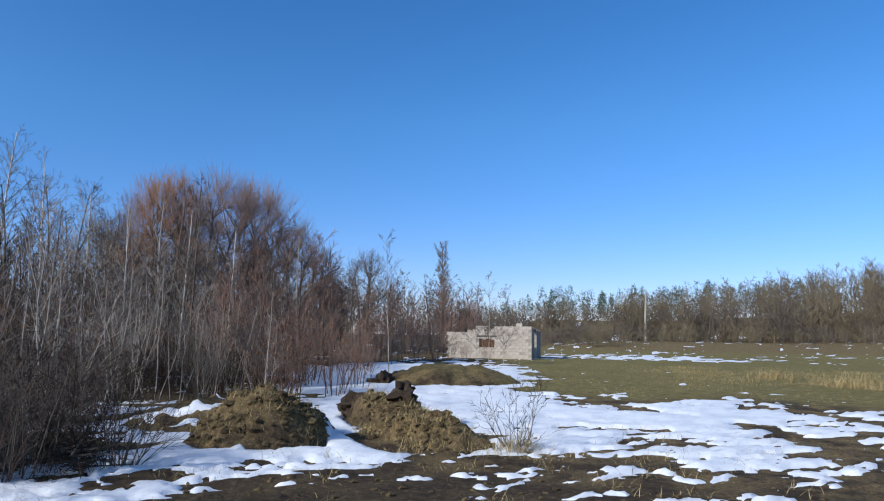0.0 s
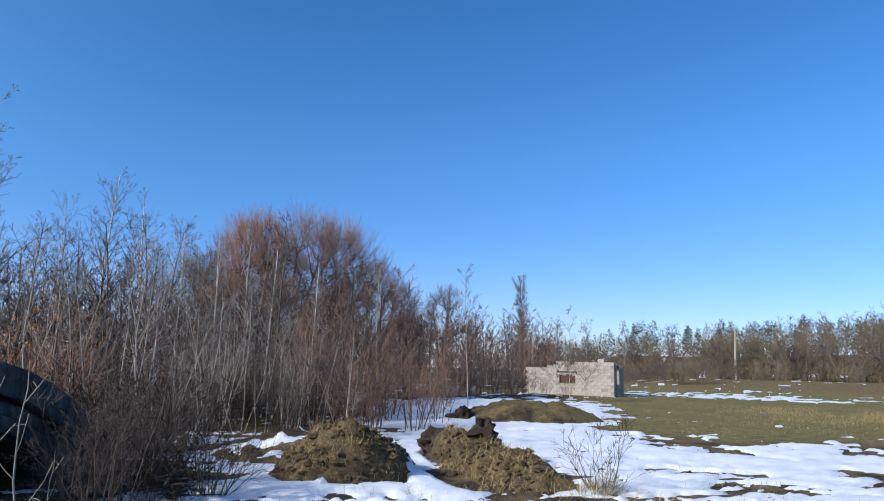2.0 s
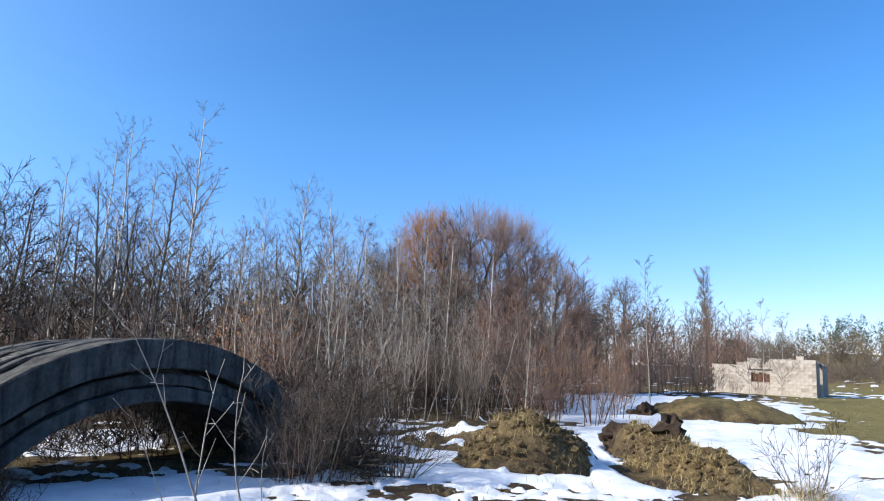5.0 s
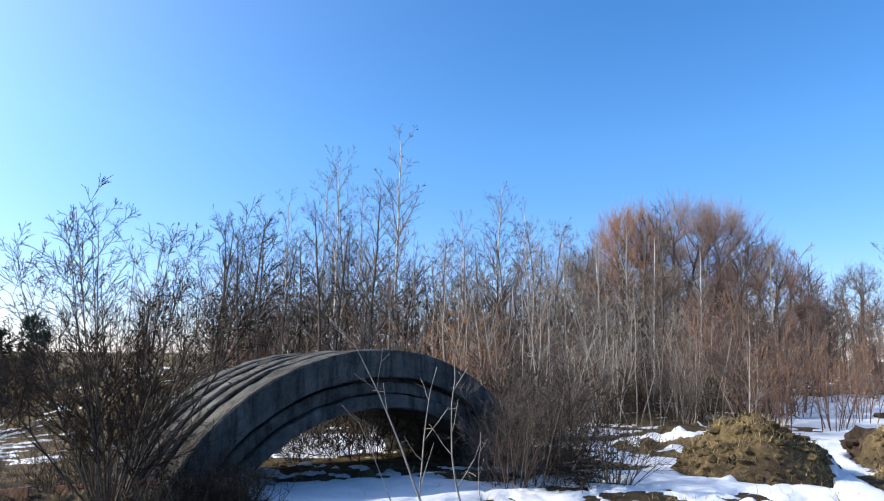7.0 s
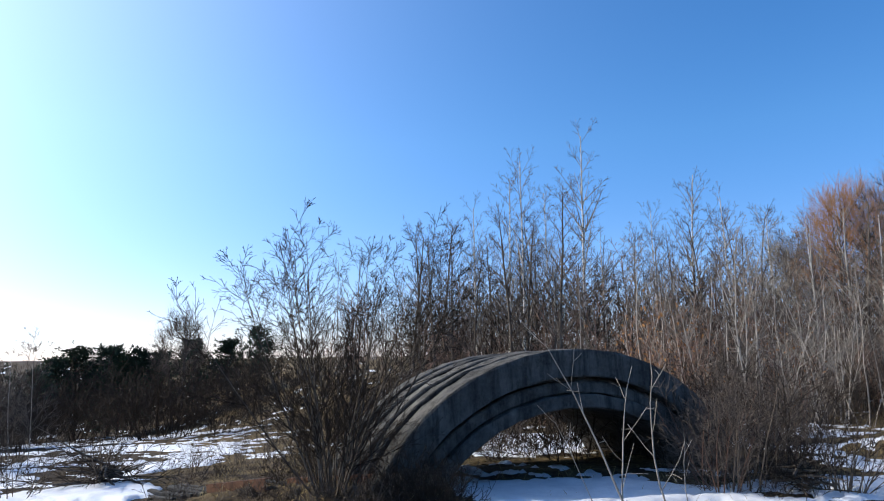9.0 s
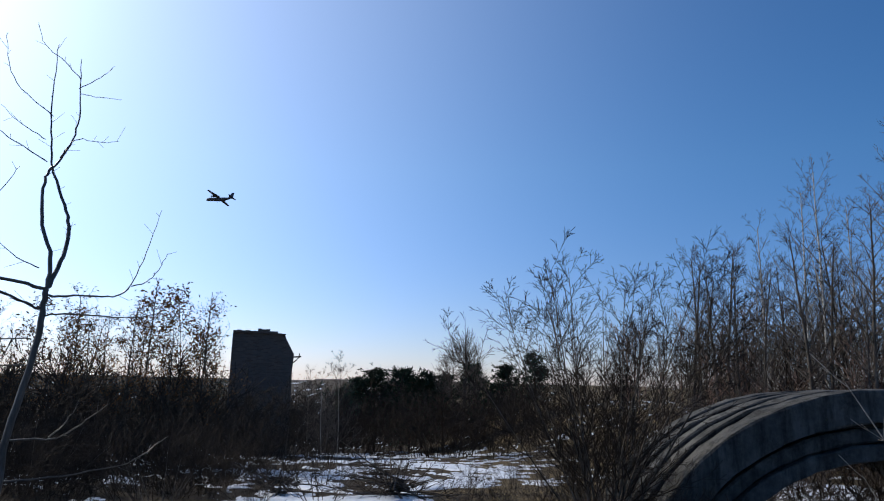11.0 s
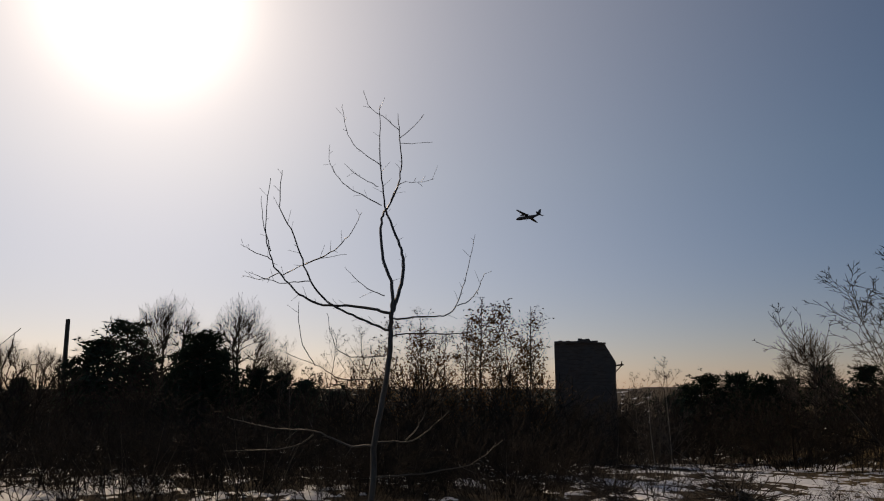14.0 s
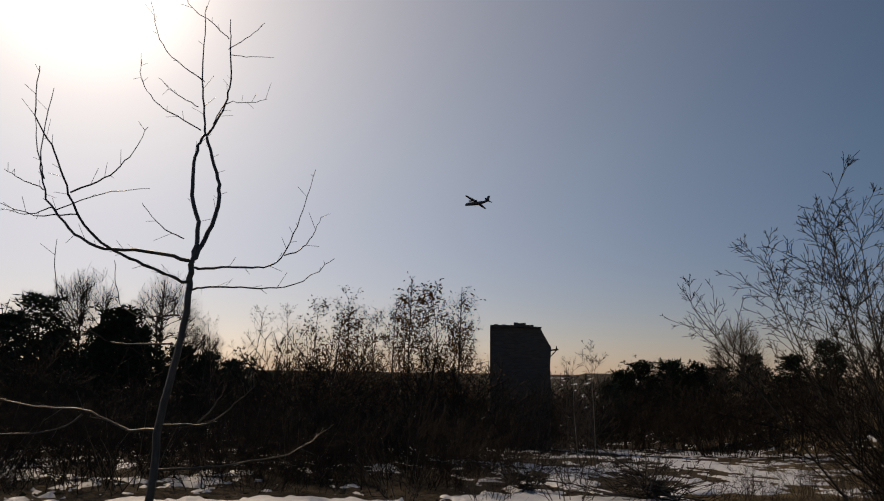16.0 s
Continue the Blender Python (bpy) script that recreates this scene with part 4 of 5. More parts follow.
    limb(0.011, 0.002, (0.01, 2.02), (0.17, 2.04), (0.34, 2.06), (0.43, 2.13), (0.50, 2.35), (0.57, 2.64), fan=0.25)
    limb(0.006, 0.002, (0.43, 2.13), (0.53, 2.18), (0.58, 2.26), (0.62, 2.35), depth=0.15)
    limb(0.009, 0.002, (0.01, 1.92), (0.17, 1.93), (0.39, 1.92), (0.56, 1.96), (0.70, 2.06), fan=-0.25)
    limb(0.006, 0.002, (-0.05, 2.17), (-0.19, 2.25), (-0.32, 2.39), fan=0.2)
    limb(0.007, 0.002, (-0.04, 1.79), (-0.25, 1.79), (-0.37, 1.87), (-0.43, 2.08), fan=0.2)
    limb(0.008, 0.002, (-0.06, 1.65), (-0.30, 1.65), (-0.45, 1.73), (-0.66, 1.81), fan=-0.3)
    limb(0.005, 0.002, (-0.45, 1.73), (-0.54, 1.89), (-0.56, 2.11), depth=-0.2)
    limb(0.012, 0.003, (-0.09, 1.24), (-0.28, 1.25), (-0.48, 1.33), (-0.73, 1.34), (-1.05, 1.41), fan=0.25)
    limb(0.009, 0.003, (-0.48, 1.30), (-0.65, 1.22), (-1.05, 1.20), depth=0.12, fan=0.1)
    limb(0.009, 0.002, (-0.09, 1.27), (0.13, 1.28), (0.26, 1.37), (0.36, 1.46), fan=-0.15)
    limb(0.007, 0.002, (0.1, 1.28), (0.17, 1.37), (0.22, 1.46), depth=-0.08)
    limb(0.010, 0.002, (-0.12, 1.06), (0.19, 1.07), (0.51, 1.12), (0.73, 1.26), fan=0.2)


YOUNG = bark("young_bark", (0.05, 0.04, 0.032), (0.15, 0.12, 0.095), 40, 0.5, 0.35)
young_tree()


# ---- concrete arch ----
def concrete(name, dark, light):
    k = Mat(name, 0.95, 0.08)
    big, fine = k.noise(1.6, 6, 0.65), k.noise(22, 6, 0.7)
    c = k.ramp(big, (0.3, dark), (0.7, light))
    streak = k.noise(3.0, 5, 0.7, stretch=(2.2, 2.2, 0.35))
    c = k.mix(k.ramp(streak, (0.46, (0, 0, 0)), (0.62, (0.8, 0.8, 0.8))), c, tuple(0.6 * v for v in dark))
    c = k.mix(k.ramp(k.noise(4.5, 6, 0.7), (0.55, (0, 0, 0)), (0.68, (0.75, 0.75, 0.75))), c, tuple(0.45 * v for v in dark))
    c = k.mix(k.ramp(k.noise(9, 5, 0.7), (0.66, (0, 0, 0)), (0.74, (0.6, 0.6, 0.6))), c, (0.16, 0.17, 0.07))
    k.color(k.mix(0.25, c, k.ramp(fine, (0.3, dark), (0.7, light))))
    k.bump(fine, 0.7, 0.015)
    return k.m


CONCRETE = concrete("weathered_concrete", (0.02, 0.02, 0.0195), (0.155, 0.147, 0.132))
STEEL = bark("rusty_steel", (0.045, 0.024, 0.016), (0.14, 0.07, 0.04), 9, 0.75)


def ring(s0, s1, t0, t1, a=3.0, h=2.31, steps=44, chip=0.0, seed=0):
    """One curved slab: from s0 to s1 along the axis, between depths t0 and t1 below the outer curve."""
    rnd = random.Random(seed)
    bm = bmesh.new()
    rows = []
    e = 0.018
    section = [(s0 + e, t0), (s1 - e, t0), (s1, t0 + e), (s1, t1 - e), (s1 - e, t1), (s0 + e, t1), (s0, t1 - e), (s0, t0 + e)]
    for i in range(steps + 1):
        w = math.pi * i / steps
        j = [rnd.gauss(0, chip) for _ in section]
        rows.append([bm.verts.new(((a - t) * math.cos(w) , s + j[q] * 0.6, (h - t) * math.sin(w) + j[q])) for q, (s, t) in enumerate(section)])
    m = len(section)
    for i in range(steps):
        for q in range(m):
            bm.faces.new((rows[i][q], rows[i][(q + 1) % m], rows[i + 1][(q + 1) % m], rows[i + 1][q]))
    bm.faces.new(rows[0][::-1])
    bm.faces.new(rows[-1])
    bmesh.ops.recalc_face_normals(bm, faces=bm.faces)
    return bm


def concrete_arch():
    top = tagged(new("concrete_arch"), "weathered grey concrete arch of ribbed curved slabs, half buried", "arch")
    top.matrix_basis = pose(-6.42, -6.58, -0.66, 0, 0, 173.8)
    s = 0.0
    for i, w in enumerate((0.34, 0.2, 0.22, 0.2, 0.22)):
        rib = part("rib", ring(s, s + w, 0.012 * i, 0.36 - 0.01 * i, chip=0.006, seed=i), CONCRETE, top)
        if i:
            part("web", ring(s - 0.18, s + 0.01, 0.29, 0.34, chip=0.004, seed=20 + i), CONCRETE, rib, "recessed web between two ribs")
        if i < 2:
            for k in (0.73, 0.66):
                bm = bmesh.new()
                w0 = math.pi * (1 - k) if i == 0 else math.pi * (1 - k + 0.02)
                c = Vector((-3.0 * math.cos(w0) * -1, s + w * 0.5, 2.31 * math.sin(w0)))
                segs = []
                for q in range(8):
                    a0, a1 = math.pi * q / 8, math.pi * (q + 1) / 8
                    segs.append((c.x + 0.05 * math.cos(a0), c.y, c.z + 0.07 * math.sin(a0), c.x + 0.05 * math.cos(a1), c.y, c.z + 0.07 * math.sin(a1), 0.008, 0.008))
                bm.free()
                part_mesh("lifting_loop", mesh_from("lifting_loop", *tubes(segs, 5), STEEL), rib, "rusty steel lifting loop")
        s += w + 0.17
    part("lining", ring(0.09, 1.9, 0.42, 0.57, chip=0.005, seed=41), CONCRETE, top, "second curved slab under the ribs")
    part("lining", ring(0.02, 2.5, 0.585, 0.76, chip=0.005, seed=42), CONCRETE, top, "innermost curved slab")
    part("filler", ring(0.24, 1.9, 0.352, 0.43, seed=43), CONCRETE, top, "dark recessed joint between the slabs")


concrete_arch()


# ---- ruined shed of pale blocks ----
def block_material():
    k = Mat("pale_silicate_block", 0.9, 0.2)
    n = k.noise(6, 6, 0.7)
    c = k.ramp(n, (0.3, (0.27, 0.235, 0.195)), (0.65, (0.44, 0.395, 0.34)))
    c = k.mix(k.ramp(k.random(), (0.5, (0, 0, 0)), (0.98, (0.55, 0.55, 0.55))), c, (0.27, 0.22, 0.18))
    k.color(c)
    k.bump(k.noise(25, 5, 0.7), 0.5, 0.01)
    return k.m


def mortar_material():
    k = Mat("crumbling_mortar", 0.95, 0.15)
    k.color(k.ramp(k.noise(5, 6, 0.7), (0.3, (0.2, 0.17, 0.14)), (0.7, (0.36, 0.32, 0.27))))
    k.bump(k.noise(18, 5, 0.7), 0.6, 0.02)
    return k.m


BLOCK, MORTAR = block_material(), mortar_material()


def shed():
    rnd = random.Random(3)
    x0, y0 = -43.95, 3.3
    base = gz(-45, 0) - 0.15
    top = tagged(new("ruined_shed"), "roofless ruined shed of pale blocks with a broken upper edge", "ruin")
    top.matrix_basis = pose(x0 - 1.21, y0 - 5.37, base, 0, 0, 77.3)      # local x runs along the front, local y into the shed
    span, deep = 5.5, 4.2
    front = tagged(new("wall"), "front wall of pale blocks")
    front.parent = top
    # backing with the window opening left free
    bm = bmesh.new()
    for a, b, z0, z1 in ((0, 2.4, 0, 2.2), (3.4, 4.2, 0, 1.95), (4.2, span, 0, 1.78), (2.4, 3.4, 0, 0.85), (2.4, 3.4, 1.5, 2.05)):
        box(bm, span - b, 0.012, z0, span - a, 0.26, z1)
    part("backing", bm, MORTAR, front)
    one = bmesh.new()
    box(one, 0.003, -0.008, 0.003, 0.397, 0.1, 0.197)
    bmesh.ops.bevel(one, geom=one.edges[:], offset=0.006, segments=1, affect="EDGES")
    me = bpy.data.meshes.new("block")
    one.to_mesh(me)
    one.free()
    me.materials.append(BLOCK)
    for row in range(12):
        z = row * 0.2
        u = -0.2 if row % 2 else 0.0
        while u < span - 0.05:
            mid = u + 0.2
            edge = 2.38 - 0.05 * (mid > 1.0) - 0.12 * (mid > 2.6) - 0.22 * (mid > 3.6) - 0.2 * (mid > 4.6) + rnd.uniform(-0.04, 0.04)
            hole = 2.3 < mid < 3.5 and 0.75 < z + 0.1 < 1.5
            if z + 0.2 < edge and not hole and u > -0.1 and rnd.random() > 0.03 and mid < span:
                ob = new("block", me)
                ob.parent = front
                ob.matrix_basis = pose(span - u - 0.4, rnd.uniform(-0.012, 0.008), z, 0, 0, rnd.uniform(-0.6, 0.6))
            u += 0.4
    bm = bmesh.new()
    for i in range(5):
        box(bm, span - 2.6 - i * 0.195, 0.1, 0.86, span - 2.42 - i * 0.195, 0.14, 1.32 + 0.05 * (i % 3))
    part("window_boarding", bm, STEEL, top, "rusty brown boards in the window opening")
    bm = bmesh.new()
    box(bm, span - 3.55, -0.02, 1.5, span - 2.25, 0.2, 1.6)
    part("lintel", bm, CONCRETE, top, "concrete window lintel")
    for name, (a, b, c, d, z) in (("wall", (0, 0.26, 0.25, 1.2, 2.1)), ("wall", (0, 2.2, 0.25, deep, 2.0)), ("wall", (span - 0.25, 0.26, span, deep, 1.7)), ("wall", (0.25, deep - 0.25, span - 0.25, deep, 1.6))):
        bm = bmesh.new()
        box(bm, span - c, b, 0, span - a, d, z)
        bmesh.ops.subdivide_edges(bm, edges=bm.edges[:], cuts=4, use_grid_fill=True)
        for v in bm.verts:
            if v.co.z > z - 0.05:
                v.co.z += rnd.uniform(-0.15, 0.12)
        part(name, bm, MORTAR, top)
    bm = bmesh.new()
    box(bm, span - 0.25, 1.2, 1.9, span - 0.02, 2.2, 2.05)
    part("lintel", bm, CONCRETE, top, "concrete door lintel")


shed()


# ---- ruined tower ----
def brick_material():
    k = Mat("dark_old_brick", 0.95, 0.06)
    b = k.node("ShaderNodeTexBrick", Scale=1.0)
    b.inputs["Color1"].default_value = (0.1, 0.065, 0.05, 1)
    b.inputs["Color2"].default_value = (0.16, 0.115, 0.09, 1)
    b.inputs["Mortar"].default_value = (0.14, 0.125, 0.11, 1)
    b.inputs["Brick Width"].default_value, b.inputs["Row Height"].default_value, b.inputs["Mortar Size"].default_value = 0.25, 0.077, 0.008
    mp = k.node("ShaderNodeMapping", Rotation=(radians(90), 0, 0))
    k.link(k.coord.outputs["Object"], mp.inputs["Vector"])
    k.link(mp.outputs["Vector"], b.inputs["Vector"])
    k.color(k.mix(k.ramp(k.noise(1.5, 6, 0.7), (0.4, (0, 0, 0)), (0.65, (0.8, 0.8, 0.8))), b.outputs["Color"], (0.11, 0.095, 0.085)))
    k.bump(k.noise(12, 6, 0.7), 0.5, 0.02)
    return k.m


BRICK = brick_material()


def tower():
    rnd = random.Random(8)
    x, y = 2.55, -41.3
    base = gz(x, y) - 0.2
    top = tagged(new("ruined_tower"), "dark roofless brick tower with a broken shoulder and crumbling top", "ruin")
    top.matrix_basis = pose(x, y, base, 0, 0, 183.5)
    h = 4.1 - base
    bm = bmesh.new()
    outline = [(-1.78, 0), (1.62, 0), (1.66, h * 0.45), (1.62, h - 2.2), (1.68, h - 1.2), (1.2, h - 0.35), (1.1, h - 0.1), (0.2, h - 0.02), (-1.3, h), (-1.72, h - 0.12), (-1.72, h * 0.5)]
    a = [bm.verts.new((u, -1.6, z)) for u, z in outline]
    b = [bm.verts.new((u, 1.6, z - 0.25 * (z > h - 0.5))) for u, z in outline]
    bm.faces.new(a)
    bm.faces.new(b[::-1])
    for i in range(len(a)):
        j = (i + 1) % len(a)
        bm.faces.new((a[j], a[i], b[i], b[j]))
    bmesh.ops.recalc_face_normals(bm, faces=bm.faces)
    part("wall", bm, BRICK, top)
    for side in (-1.64, 1.64):
        for i in range(13):
            u = -1.7 + i * 0.22
            bm = bmesh.new()
            box(bm, u, side - 0.12, h - 0.1 - 0.05 * (i > 9), u + 0.225, side + 0.12, h + 0.04 + (0.1 if 5 < i < 9 else 0) + rnd.uniform(-0.03, 0.02) - 0.1 * (i > 10))
            part("coping_brick", bm, BRICK, top)
    bm = bmesh.new()
    box(bm, -0.4, -1.62, h - 1.9, -0.02, -1.52, h - 0.9)
    part("blind_window", bm, BRICK, top, "narrow dark walled-up window")
    arm = [(1.6, -1.2, h - 1.35, 2.1, -1.2, h - 1.3, 0.05, 0.05), (1.6, -1.2, h - 1.75, 2.0, -1.2, h - 1.33, 0.03, 0.03), (1.98, -1.2, h - 1.3, 2.0, -1.2, h - 1.12, 0.03, 0.03)]
    part_mesh("bracket", mesh_from("bracket", *tubes(arm, 6), STEEL), top, "iron bracket jutting from the wall")


tower()


# ---- aeroplane ----
def lathe(stations, sides=14):
    """A body of circles along local y: rows of y, height of centre, radius."""
    bm = bmesh.new()
    rings = []
    for y, z, r in stations:
        rings.append([bm.verts.new((r * math.cos(6.2832 * i / sides), y, z + r * math.sin(6.2832 * i / sides))) for i in range(sides)])
    for p, q in zip(rings, rings[1:]):
        for i in range(sides):
            bm.faces.new((p[i], p[(i + 1) % sides], q[(i + 1) % sides], q[i]))
    bm.faces.new(rings[0][::-1])
    bm.faces.new(rings[-1])
    bmesh.ops.recalc_face_normals(bm, faces=bm.faces)
    return bm


def slab(*corners, thick=0.3, axis=2):
    bm = bmesh.new()
    lo, hi = [], []
    for c in corners:
        p, q = list(c), list(c)
        p[axis] -= thick / 2
        q[axis] += thick / 2
        lo.append(bm.verts.new(p))
        hi.append(bm.verts.new(q))
    bm.faces.new(lo[::-1])
    bm.faces.new(hi)
    n = len(lo)
    for i in range(n):
        bm.faces.new((lo[i], lo[(i + 1) % n], hi[(i + 1) % n], hi[i]))
    bmesh.ops.recalc_face_normals(bm, faces=bm.faces)
    return bm


def aeroplane():
    k = Mat("grey_aircraft_paint", 0.45, 0.4)
    k.color(k.ramp(k.noise(0.8, 4), (0.3, (0.05, 0.055, 0.065)), (0.7, (0.09, 0.1, 0.115))))
    paint = k.m
    top = tagged(new("aeroplane"), "grey high-winged twin-propeller transport aeroplane in flight", "aeroplane")
    e = Vector((0.135, -0.9612, 0.2400)) * 560 + Vector((-0.07, 0.09, 1.6))
    top.matrix_basis = pose(*e, 3, 10, 244)
    part("fuselage", lathe([(11.6, -0.5, 0.15), (11.2, -0.45, 0.6), (10, -0.2, 1.15), (8, 0, 1.45), (0, 0, 1.5), (-4, 0.15, 1.4), (-8, 0.65, 0.9), (-11.5, 1.15, 0.35), (-12, 1.2, 0.1)]), paint, top)
    for sgn in (-1, 1):
        part("wing", slab((0, 2.6, 1.45), (sgn * 6, 2.6, 1.4), (sgn * 14.6, 1.6, 1.0), (sgn * 14.6, 0.1, 1.0), (sgn * 6, -0.8, 1.4), (0, -0.8, 1.45), thick=0.3), paint, top)
        nac = part("engine", lathe([(4.8, 0.9, 0.2), (4.4, 0.9, 0.55), (3, 0.9, 0.75), (0, 0.9, 0.7), (-3.2, 0.9, 0.2)], 10), paint, top)
        nac.location.x = sgn * 3.95
        for b in range(4):
            a = radians(45 + 90 * b)
            part_mesh("propeller_blade", mesh_from("propeller_blade", *tubes([(0, 4.7, 0.9, 1.9 * math.cos(a), 4.7, 0.9 + 1.9 * math.sin(a), 0.12, 0.08)], 4), paint), nac)
        part("tailplane", slab((0, -9.3, 1.5), (sgn * 4.9, -10.6, 1.8), (sgn * 4.9, -11.9, 1.8), (0, -11.9, 1.5), thick=0.2), paint, top)
    part("fin", slab((0, -7.4, 1.2), (0, -10.2, 5.6), (0, -12.2, 5.6), (0, -11.9, 1.2), thick=0.25, axis=0), paint, top)


aeroplane()


# ---- small things on the ground ----
def pole():
    x, y = -87.5, 20.7
    top = tagged(new("leaning_pole"), "pale bare pole at the far edge of the field", "pole")
    top.matrix_basis = pose(x, y, gz(x, y), 0, 1, 0)
    part_mesh("shaft", mesh_from("shaft", *tubes([(0, 0, -0.3, 0, 0, 3, 0.15, 0.13), (0, 0, 3, 0.05, 0.1, 6.1, 0.13, 0.09)], 8), BARK_PALE), top)


pole()
top_pole = tagged(new("utility_pole"), "dark wooden utility pole standing among the far trees", "pole")
px, py = spot(223.8, 46)
top_pole.matrix_basis = pose(px, py, gz(px, py), 0, 2, 0)
part_mesh("shaft", mesh_from("shaft", *tubes([(0, 0, -0.2, 0, 0, 4, 0.16, 0.14), (0, 0, 4, 0, 0, 7.6, 0.14, 0.12)], 8), BARK), top_pole)

far_pole = tagged(new("utility_pole"), "thin pale utility pole before the far trees", "pole")
px, py = spot(84.9, 106)
far_pole.matrix_basis = pose(px, py, gz(px, py), 0, 1, 0)
part_mesh("shaft", mesh_from("shaft", *tubes([(0, 0, -0.2, 0, 0, 3, 0.13, 0.12), (0, 0, 3, 0, 0, 5.6, 0.12, 0.1)], 8), BARK_PALE), far_pole)


def stump(az, d, size, seed):
    rnd = random.Random(seed)
    x, y = spot(az, d)
    bm = bmesh.new()
    bmesh.ops.create_icosphere(bm, subdivisions=3, radius=size)
    for v in bm.verts:
        n = noise.fractal(v.co * 4.2 / size * 0.4 + Vector((seed, 0, 0)), 1.0, 2.0, 4)
        v.co *= 1 + 0.8 * n
        v.co.z *= 0.85
    me = bpy.data.meshes.new("clod")
    bm.to_mesh(me)
    bm.free()
    me.materials.append(SOIL)
    ob = tagged(new("tree_stump", me), "dark torn-up stump with earth on the soil heap", "stump")
    ob.location = (x, y, gz(x, y) + size * 0.1)
    ob.rotation_euler = (rnd.uniform(-0.4, 0.4), rnd.uniform(-0.4, 0.4), rnd.uniform(0, 6))


SOIL = bark("torn_dark_soil", (0.018, 0.013, 0.01), (0.07, 0.05, 0.034), 8, 0.95)
stump(96.1, 11.8, 0.22, 1)
stump(100.2, 13.5, 0.26, 2)
stump(97.9, 20.5, 0.35, 3)


def clods():
    """Lumps of earth and turf strewn on the soil heaps and the mud."""
    rnd = random.Random(12)
    base = bmesh.new()
    bmesh.ops.create_icosphere(base, subdivisions=1, radius=1)
    bv = np.array([tuple(v.co) for v in base.verts])
    bf = np.array([[v.index for v in f.verts] for f in base.faces])
    base.free()
    vs, fs, n = [], [], 0
    spots = []
    for cx, cy, rx, ry, turn, h in MOUNDS[:3]:
        for _ in range(300):
            a, q = rnd.uniform(0, 6.28), math.sqrt(rnd.random()) * 1.02
            spots.append((cx + rx * q * math.cos(a), cy + ry * q * math.sin(a), rnd.uniform(0.02, 0.075)))
    for _ in range(900):
        az, d = rnd.uniform(60, 232), rnd.uniform(6, 13)
        spots.append((*spot(az, d), rnd.uniform(0.015, 0.05)))
    for x, y, s in spots:
        jit = np.array([[rnd.uniform(0.6, 1.35)] for _ in range(len(bv))])
        vs.append(bv * jit * np.array([s * rnd.uniform(0.8, 1.5), s * rnd.uniform(0.8, 1.5), s * 0.7]) + np.array([x, y, gz(x, y)]))
        fs.append(bf + n)
        n += len(bv)
    me = mesh_from("clods", np.concatenate(vs), np.concatenate(fs), GROUND, False)
    cov = np.tile(np.array([0, 0.35, 0.3, 1], np.float32), (n, 1))
    me.attributes.new("cover", "FLOAT_COLOR", "POINT").data.foreach_set("color", cov.ravel())
    tagged(new("earth_clods", me), "crumbled clods of brown earth lying on the heaps and mud", "earth", kind="stuff")


clods()


def blades(name, spots, seed, length, width, lie, material, label, category):
    """Grass as single tapered blades: rows of x, y and how many stand there within a radius."""
    r = np.random.default_rng(seed)
    xs, ys, ls = [], [], []
    for x, y, count, rad, ln in spots:
        a, q = r.uniform(0, 6.28, count), rad * np.sqrt(r.random(count))
        xs.append(x + q * np.cos(a))
        ys.append(y + q * np.sin(a))
        ls.append(np.full(count, ln) * r.uniform(0.5, 1.2, count))
    x, y, l = np.concatenate(xs), np.concatenate(ys), np.concatenate(ls) * length
    z = ground_z(x, y)
    n = len(x)
    a, tilt = r.uniform(0, 6.28, n), np.abs(r.normal(lie, 0.35, n)).clip(0, 1.45)
    d = np.stack([np.sin(tilt) * np.cos(a), np.sin(tilt) * np.sin(a), np.cos(tilt)], 1) * l[:, None]
    side = np.stack([-np.sin(a), np.cos(a), np.zeros(n)], 1) * width
    p = np.stack([x, y, z - 0.01], 1)
    bend = p + d * 0.55
    tip = p + d + np.stack([np.cos(a) * l * 0.2, np.sin(a) * l * 0.2, -0.12 * l * tilt], 1)
    v = np.stack([p - side, p + side, bend + side * 0.8, bend - side * 0.8, tip + side * 0.2, tip - side * 0.2], 1).reshape(-1, 3)
    b = np.arange(n)[:, None] * 6
    f = np.concatenate([b + np.array([0, 1, 2, 3]), b + np.array([3, 2, 4, 5])])
    return tagged(new(name, mesh_from(name, v, f, material, False)), label, category, kind="stuff")


rg = random.Random(21)
tufts = []
for _ in range(150):
    az_, d_ = rg.uniform(60, 90), rg.uniform(19, 40)
    tufts.append((*spot(az_, d_), 40, 1.1, 0.22))
for _ in range(34):
    az_, d_ = rg.uniform(60, 77), rg.uniform(25, 38)
    tufts.append((*spot(az_, d_), 120, 1.4, 0.4))
for az_, d_ in ((61.5, 26), (62.8, 25), (64, 27), (60.2, 24.5), (68.2, 29), (67.4, 28.6)):
    tufts.append((*spot(az_, d_), 220, 0.6, 1.5))
blades("field_grass", tufts, 3, 0.34, 0.005, 0.8, STRAW, "tufts of pale dry grass across the field", "grass")
tufts = [(*spot(86.8, 10.0), 260, 0.28, 1.0), (*spot(87.8, 9.8), 120, 0.3, 0.7), (*spot(90.5, 9.9), 120, 0.5, 0.5), (*spot(84.5, 9.6), 100, 0.5, 0.5)]
for cx, cy, rx, ry, turn, h in MOUNDS[:3]:
    for _ in range(120):
        a_, q_ = rg.uniform(0, 6.28), math.sqrt(rg.random())
        tufts.append((cx + rx * q_ * math.cos(a_), cy + ry * q_ * math.sin(a_), 22, 0.14, 0.4))
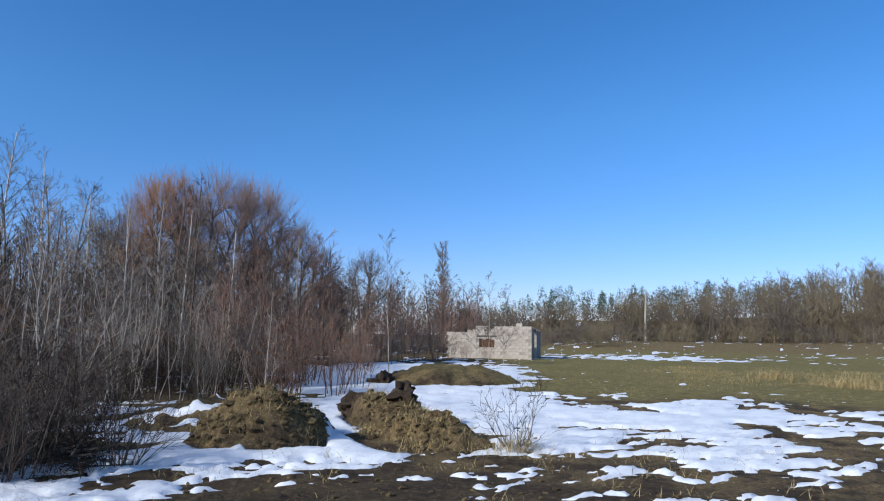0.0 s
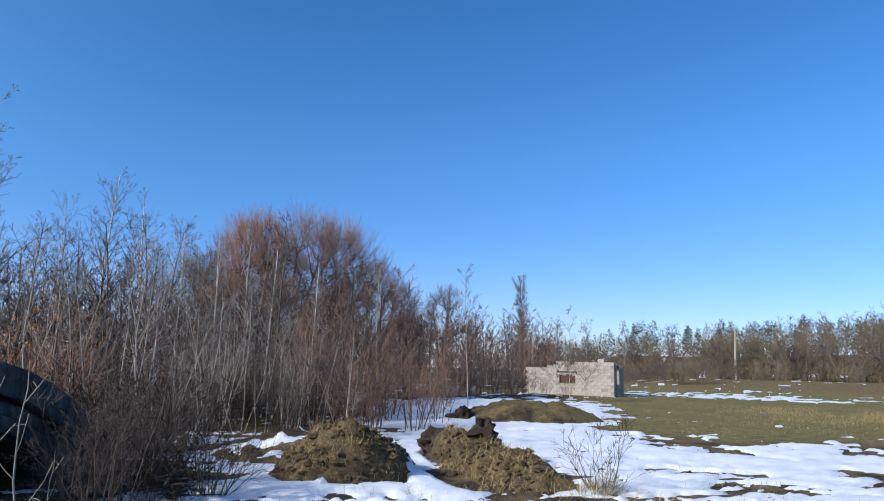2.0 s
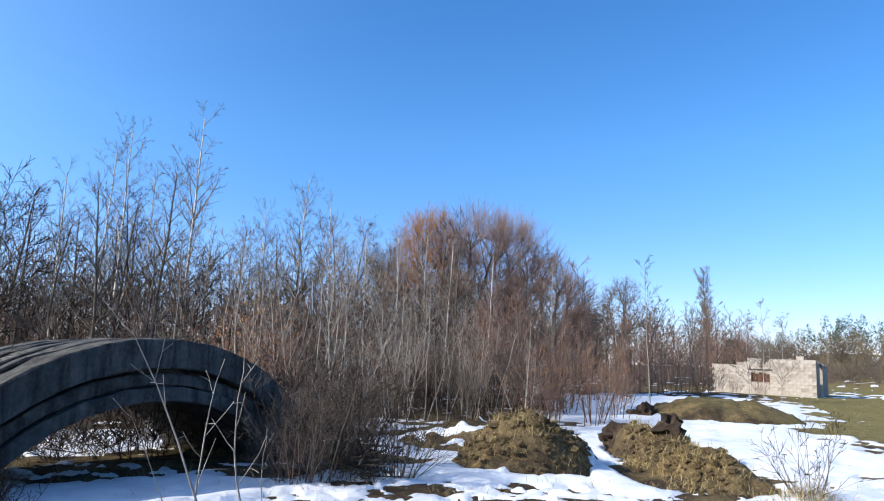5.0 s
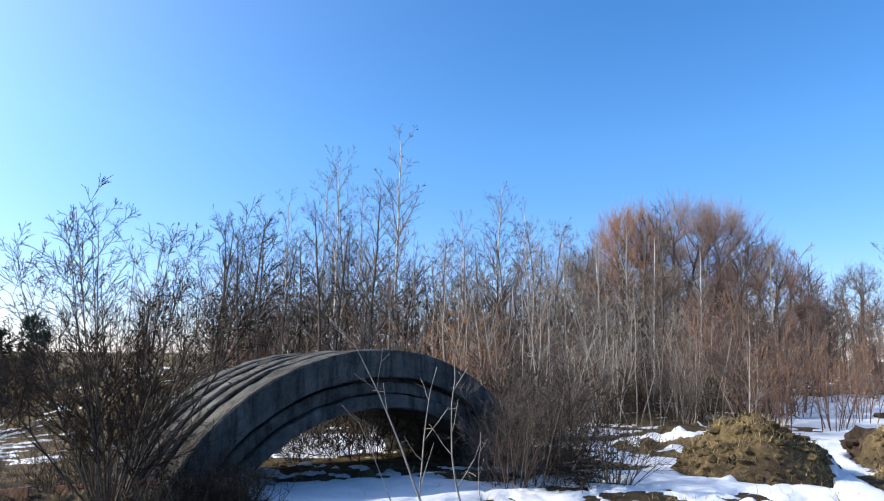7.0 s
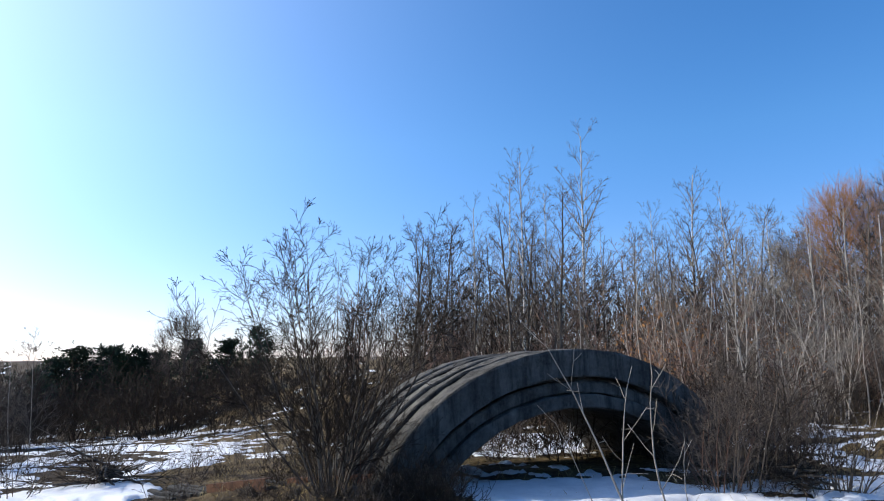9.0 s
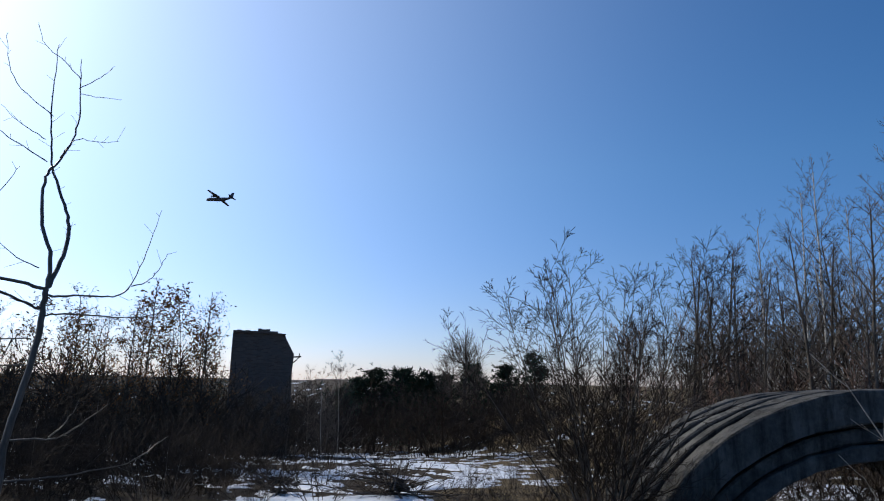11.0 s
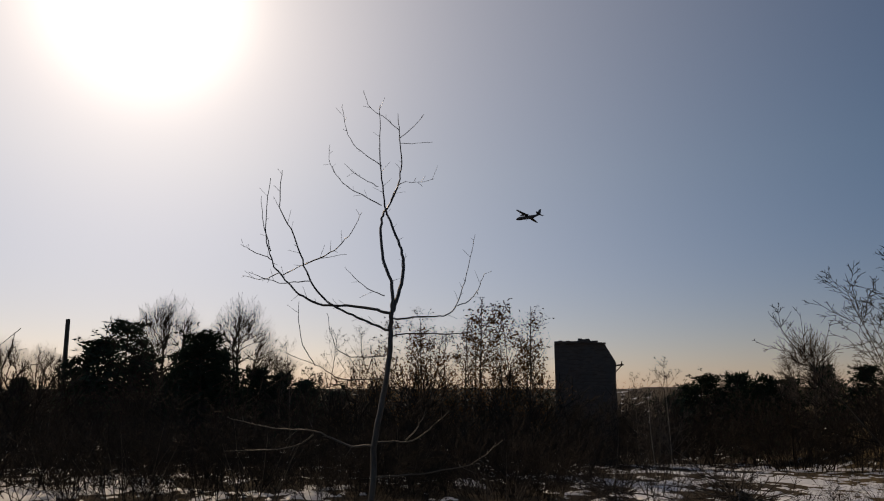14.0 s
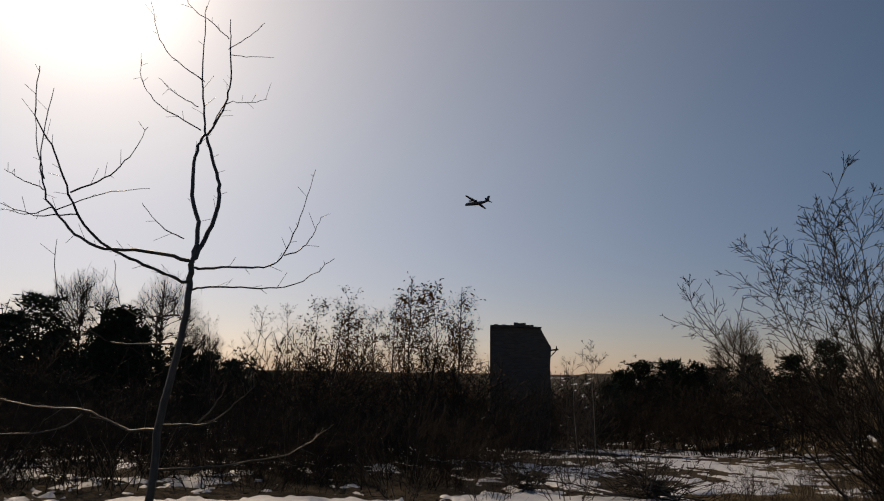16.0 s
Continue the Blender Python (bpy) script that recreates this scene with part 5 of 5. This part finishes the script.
for _ in range(150):
    az_, d_ = rg.uniform(66, 165), rg.uniform(6.3, 13)
    tufts.append((*spot(az_, d_), 16, 0.25, 0.4))
blades("dry_grass", tufts, 4, 0.4, 0.0036, 0.95, STRAW, "matted dry grass on the heaps and round the snow", "grass")


# ---- derelict beams, slats and the heap of boughs ----
def beam(az, d, turn, length):
    """A rusty channel beam lying on the ground."""
    bm = bmesh.new()
    box(bm, 0, -0.06, 0, length, -0.045, 0.14)
    box(bm, 0, -0.045, 0, length, 0.06, 0.014)
    box(bm, 0, -0.045, 0.126, length, 0.06, 0.14)
    me = bpy.data.meshes.new("beam")
    bm.to_mesh(me)
    bm.free()
    me.materials.append(STEEL)
    ob = tagged(new("steel_beam", me), "rusty steel channel beam lying on the ground", "beam", "rusty beams")
    x, y = spot(az, d)
    rise_ = gz(x + length * math.cos(radians(turn)), y + length * math.sin(radians(turn))) - gz(x, y)
    ob.matrix_basis = pose(x, y, gz(x, y) + 0.01, 0, -math.degrees(math.atan2(rise_, length)), turn)


beam(165.0, 9.3, 107, 1.2)
beam(159.0, 9.2, 109, 1.8)

SLAT = bmesh.new()
box(SLAT, -0.34, -0.035, 0, 0.34, 0.035, 0.05)
bmesh.ops.bevel(SLAT, geom=SLAT.edges[:], offset=0.008, segments=1, affect="EDGES")
SLAT_MESH = bpy.data.meshes.new("slat")
SLAT.to_mesh(SLAT_MESH)
SLAT.free()
SLAT_MESH.materials.append(CONCRETE)


def slat_row(az, d, count, seed):
    rnd = random.Random(seed)
    ax, ay = spot(az, d)
    top = tagged(new("slatted_grate"), "broken concrete grate of narrow slats on the ground", "grate", "broken grates")
    top.matrix_basis = pose(ax, ay, gz(ax, ay) + 0.015, 0, 0, 118)
    for i in range(count):
        ob = new("slat", SLAT_MESH)
        ob.parent = top
        ob.matrix_basis = pose(rnd.uniform(-0.06, 0.06), (i - count / 2) * 0.125, rnd.uniform(-0.015, 0.02), rnd.uniform(-8, 8), rnd.uniform(-3, 3), rnd.uniform(-6, 6))


slat_row(167.0, 9.6, 6, 4)
slat_row(161.8, 9.7, 8, 5)


def bough_heap(az, d, seed, n=26, size=1.3):
    rnd = random.Random(seed)
    x, y = spot(az, d)
    top = tagged(new("brushwood_heap"), "heap of cut dark boughs lying on the snow", "brushwood")
    top.matrix_basis = pose(x, y, gz(x, y))
    spec = dict(SPEC["shrub"])
    for i in range(n):
        g = {0: [], 1: [], 2: [], "tips": []}
        a = rnd.uniform(0, 6.28)
        e = rnd.uniform(-0.05, 0.35)
        q = rnd.uniform(0, size * 0.5)
        grow(g, rnd, Vector((-q * math.cos(a), -q * math.sin(a), rnd.uniform(0.02, 0.25))), Vector((math.cos(a), math.sin(a), e)).normalized(), size * rnd.uniform(0.6, 1.2), 0.02, 0, spec)
        part_mesh("bough", two_tone("bough", g[0], g[1] + g[2], 5, (BARK, TWIG_DARK)), top)


bough_heap(172.6, 11.4, 1)
bough_heap(181.5, 12.6, 2, 14, 1.0)
bough_heap(120.0, 8.9, 3, 10, 0.7)

weed = [proto("scrub", 360 + i, 0.62, i % 2, count=6, spread=0.25, radius=0.006, lean=1.0, thin=0.003) for i in range(4)]
joined("dry_weeds", weed, bank(29, 26, (146, 153), (6.8, 7.8), (0.5, 1.0)) + bank(34, 22, (151, 163), (6.2, 7.8), (0.35, 0.7)) + bank(30, 14, (120, 129), (8.6, 11), (0.5, 0.9)) + bank(31, 26, (154, 168), (8.6, 13), (0.5, 0.9))
       + bank(32, 26, (130, 147), (11, 15), (1.0, 2.2)), 18, (TWIG, TWIG_DARK), "tangled dry brown weeds round the arch and heaps", "weeds")
shed_shrubs = [tree("shrub", 371, "shrub", 2.4, BARK_RED, TWIG_RED, "leafless reddish shrub growing before the ruined shed", "shrub", "shrubs before the shed", count=10, spread=0.5, radius=0.016,
                    lean=0.4, thin=0.006)]
scatter(shed_shrubs, [(93.4, 41, 0.9), (94.6, 40, 1.0), (92.4, 42, 0.7), (95.8, 38, 1.05), (89.4, 41, 0.5), (97, 36, 0.9), (91.2, 42, 0.5), (98.2, 38, 1.0)], 19)
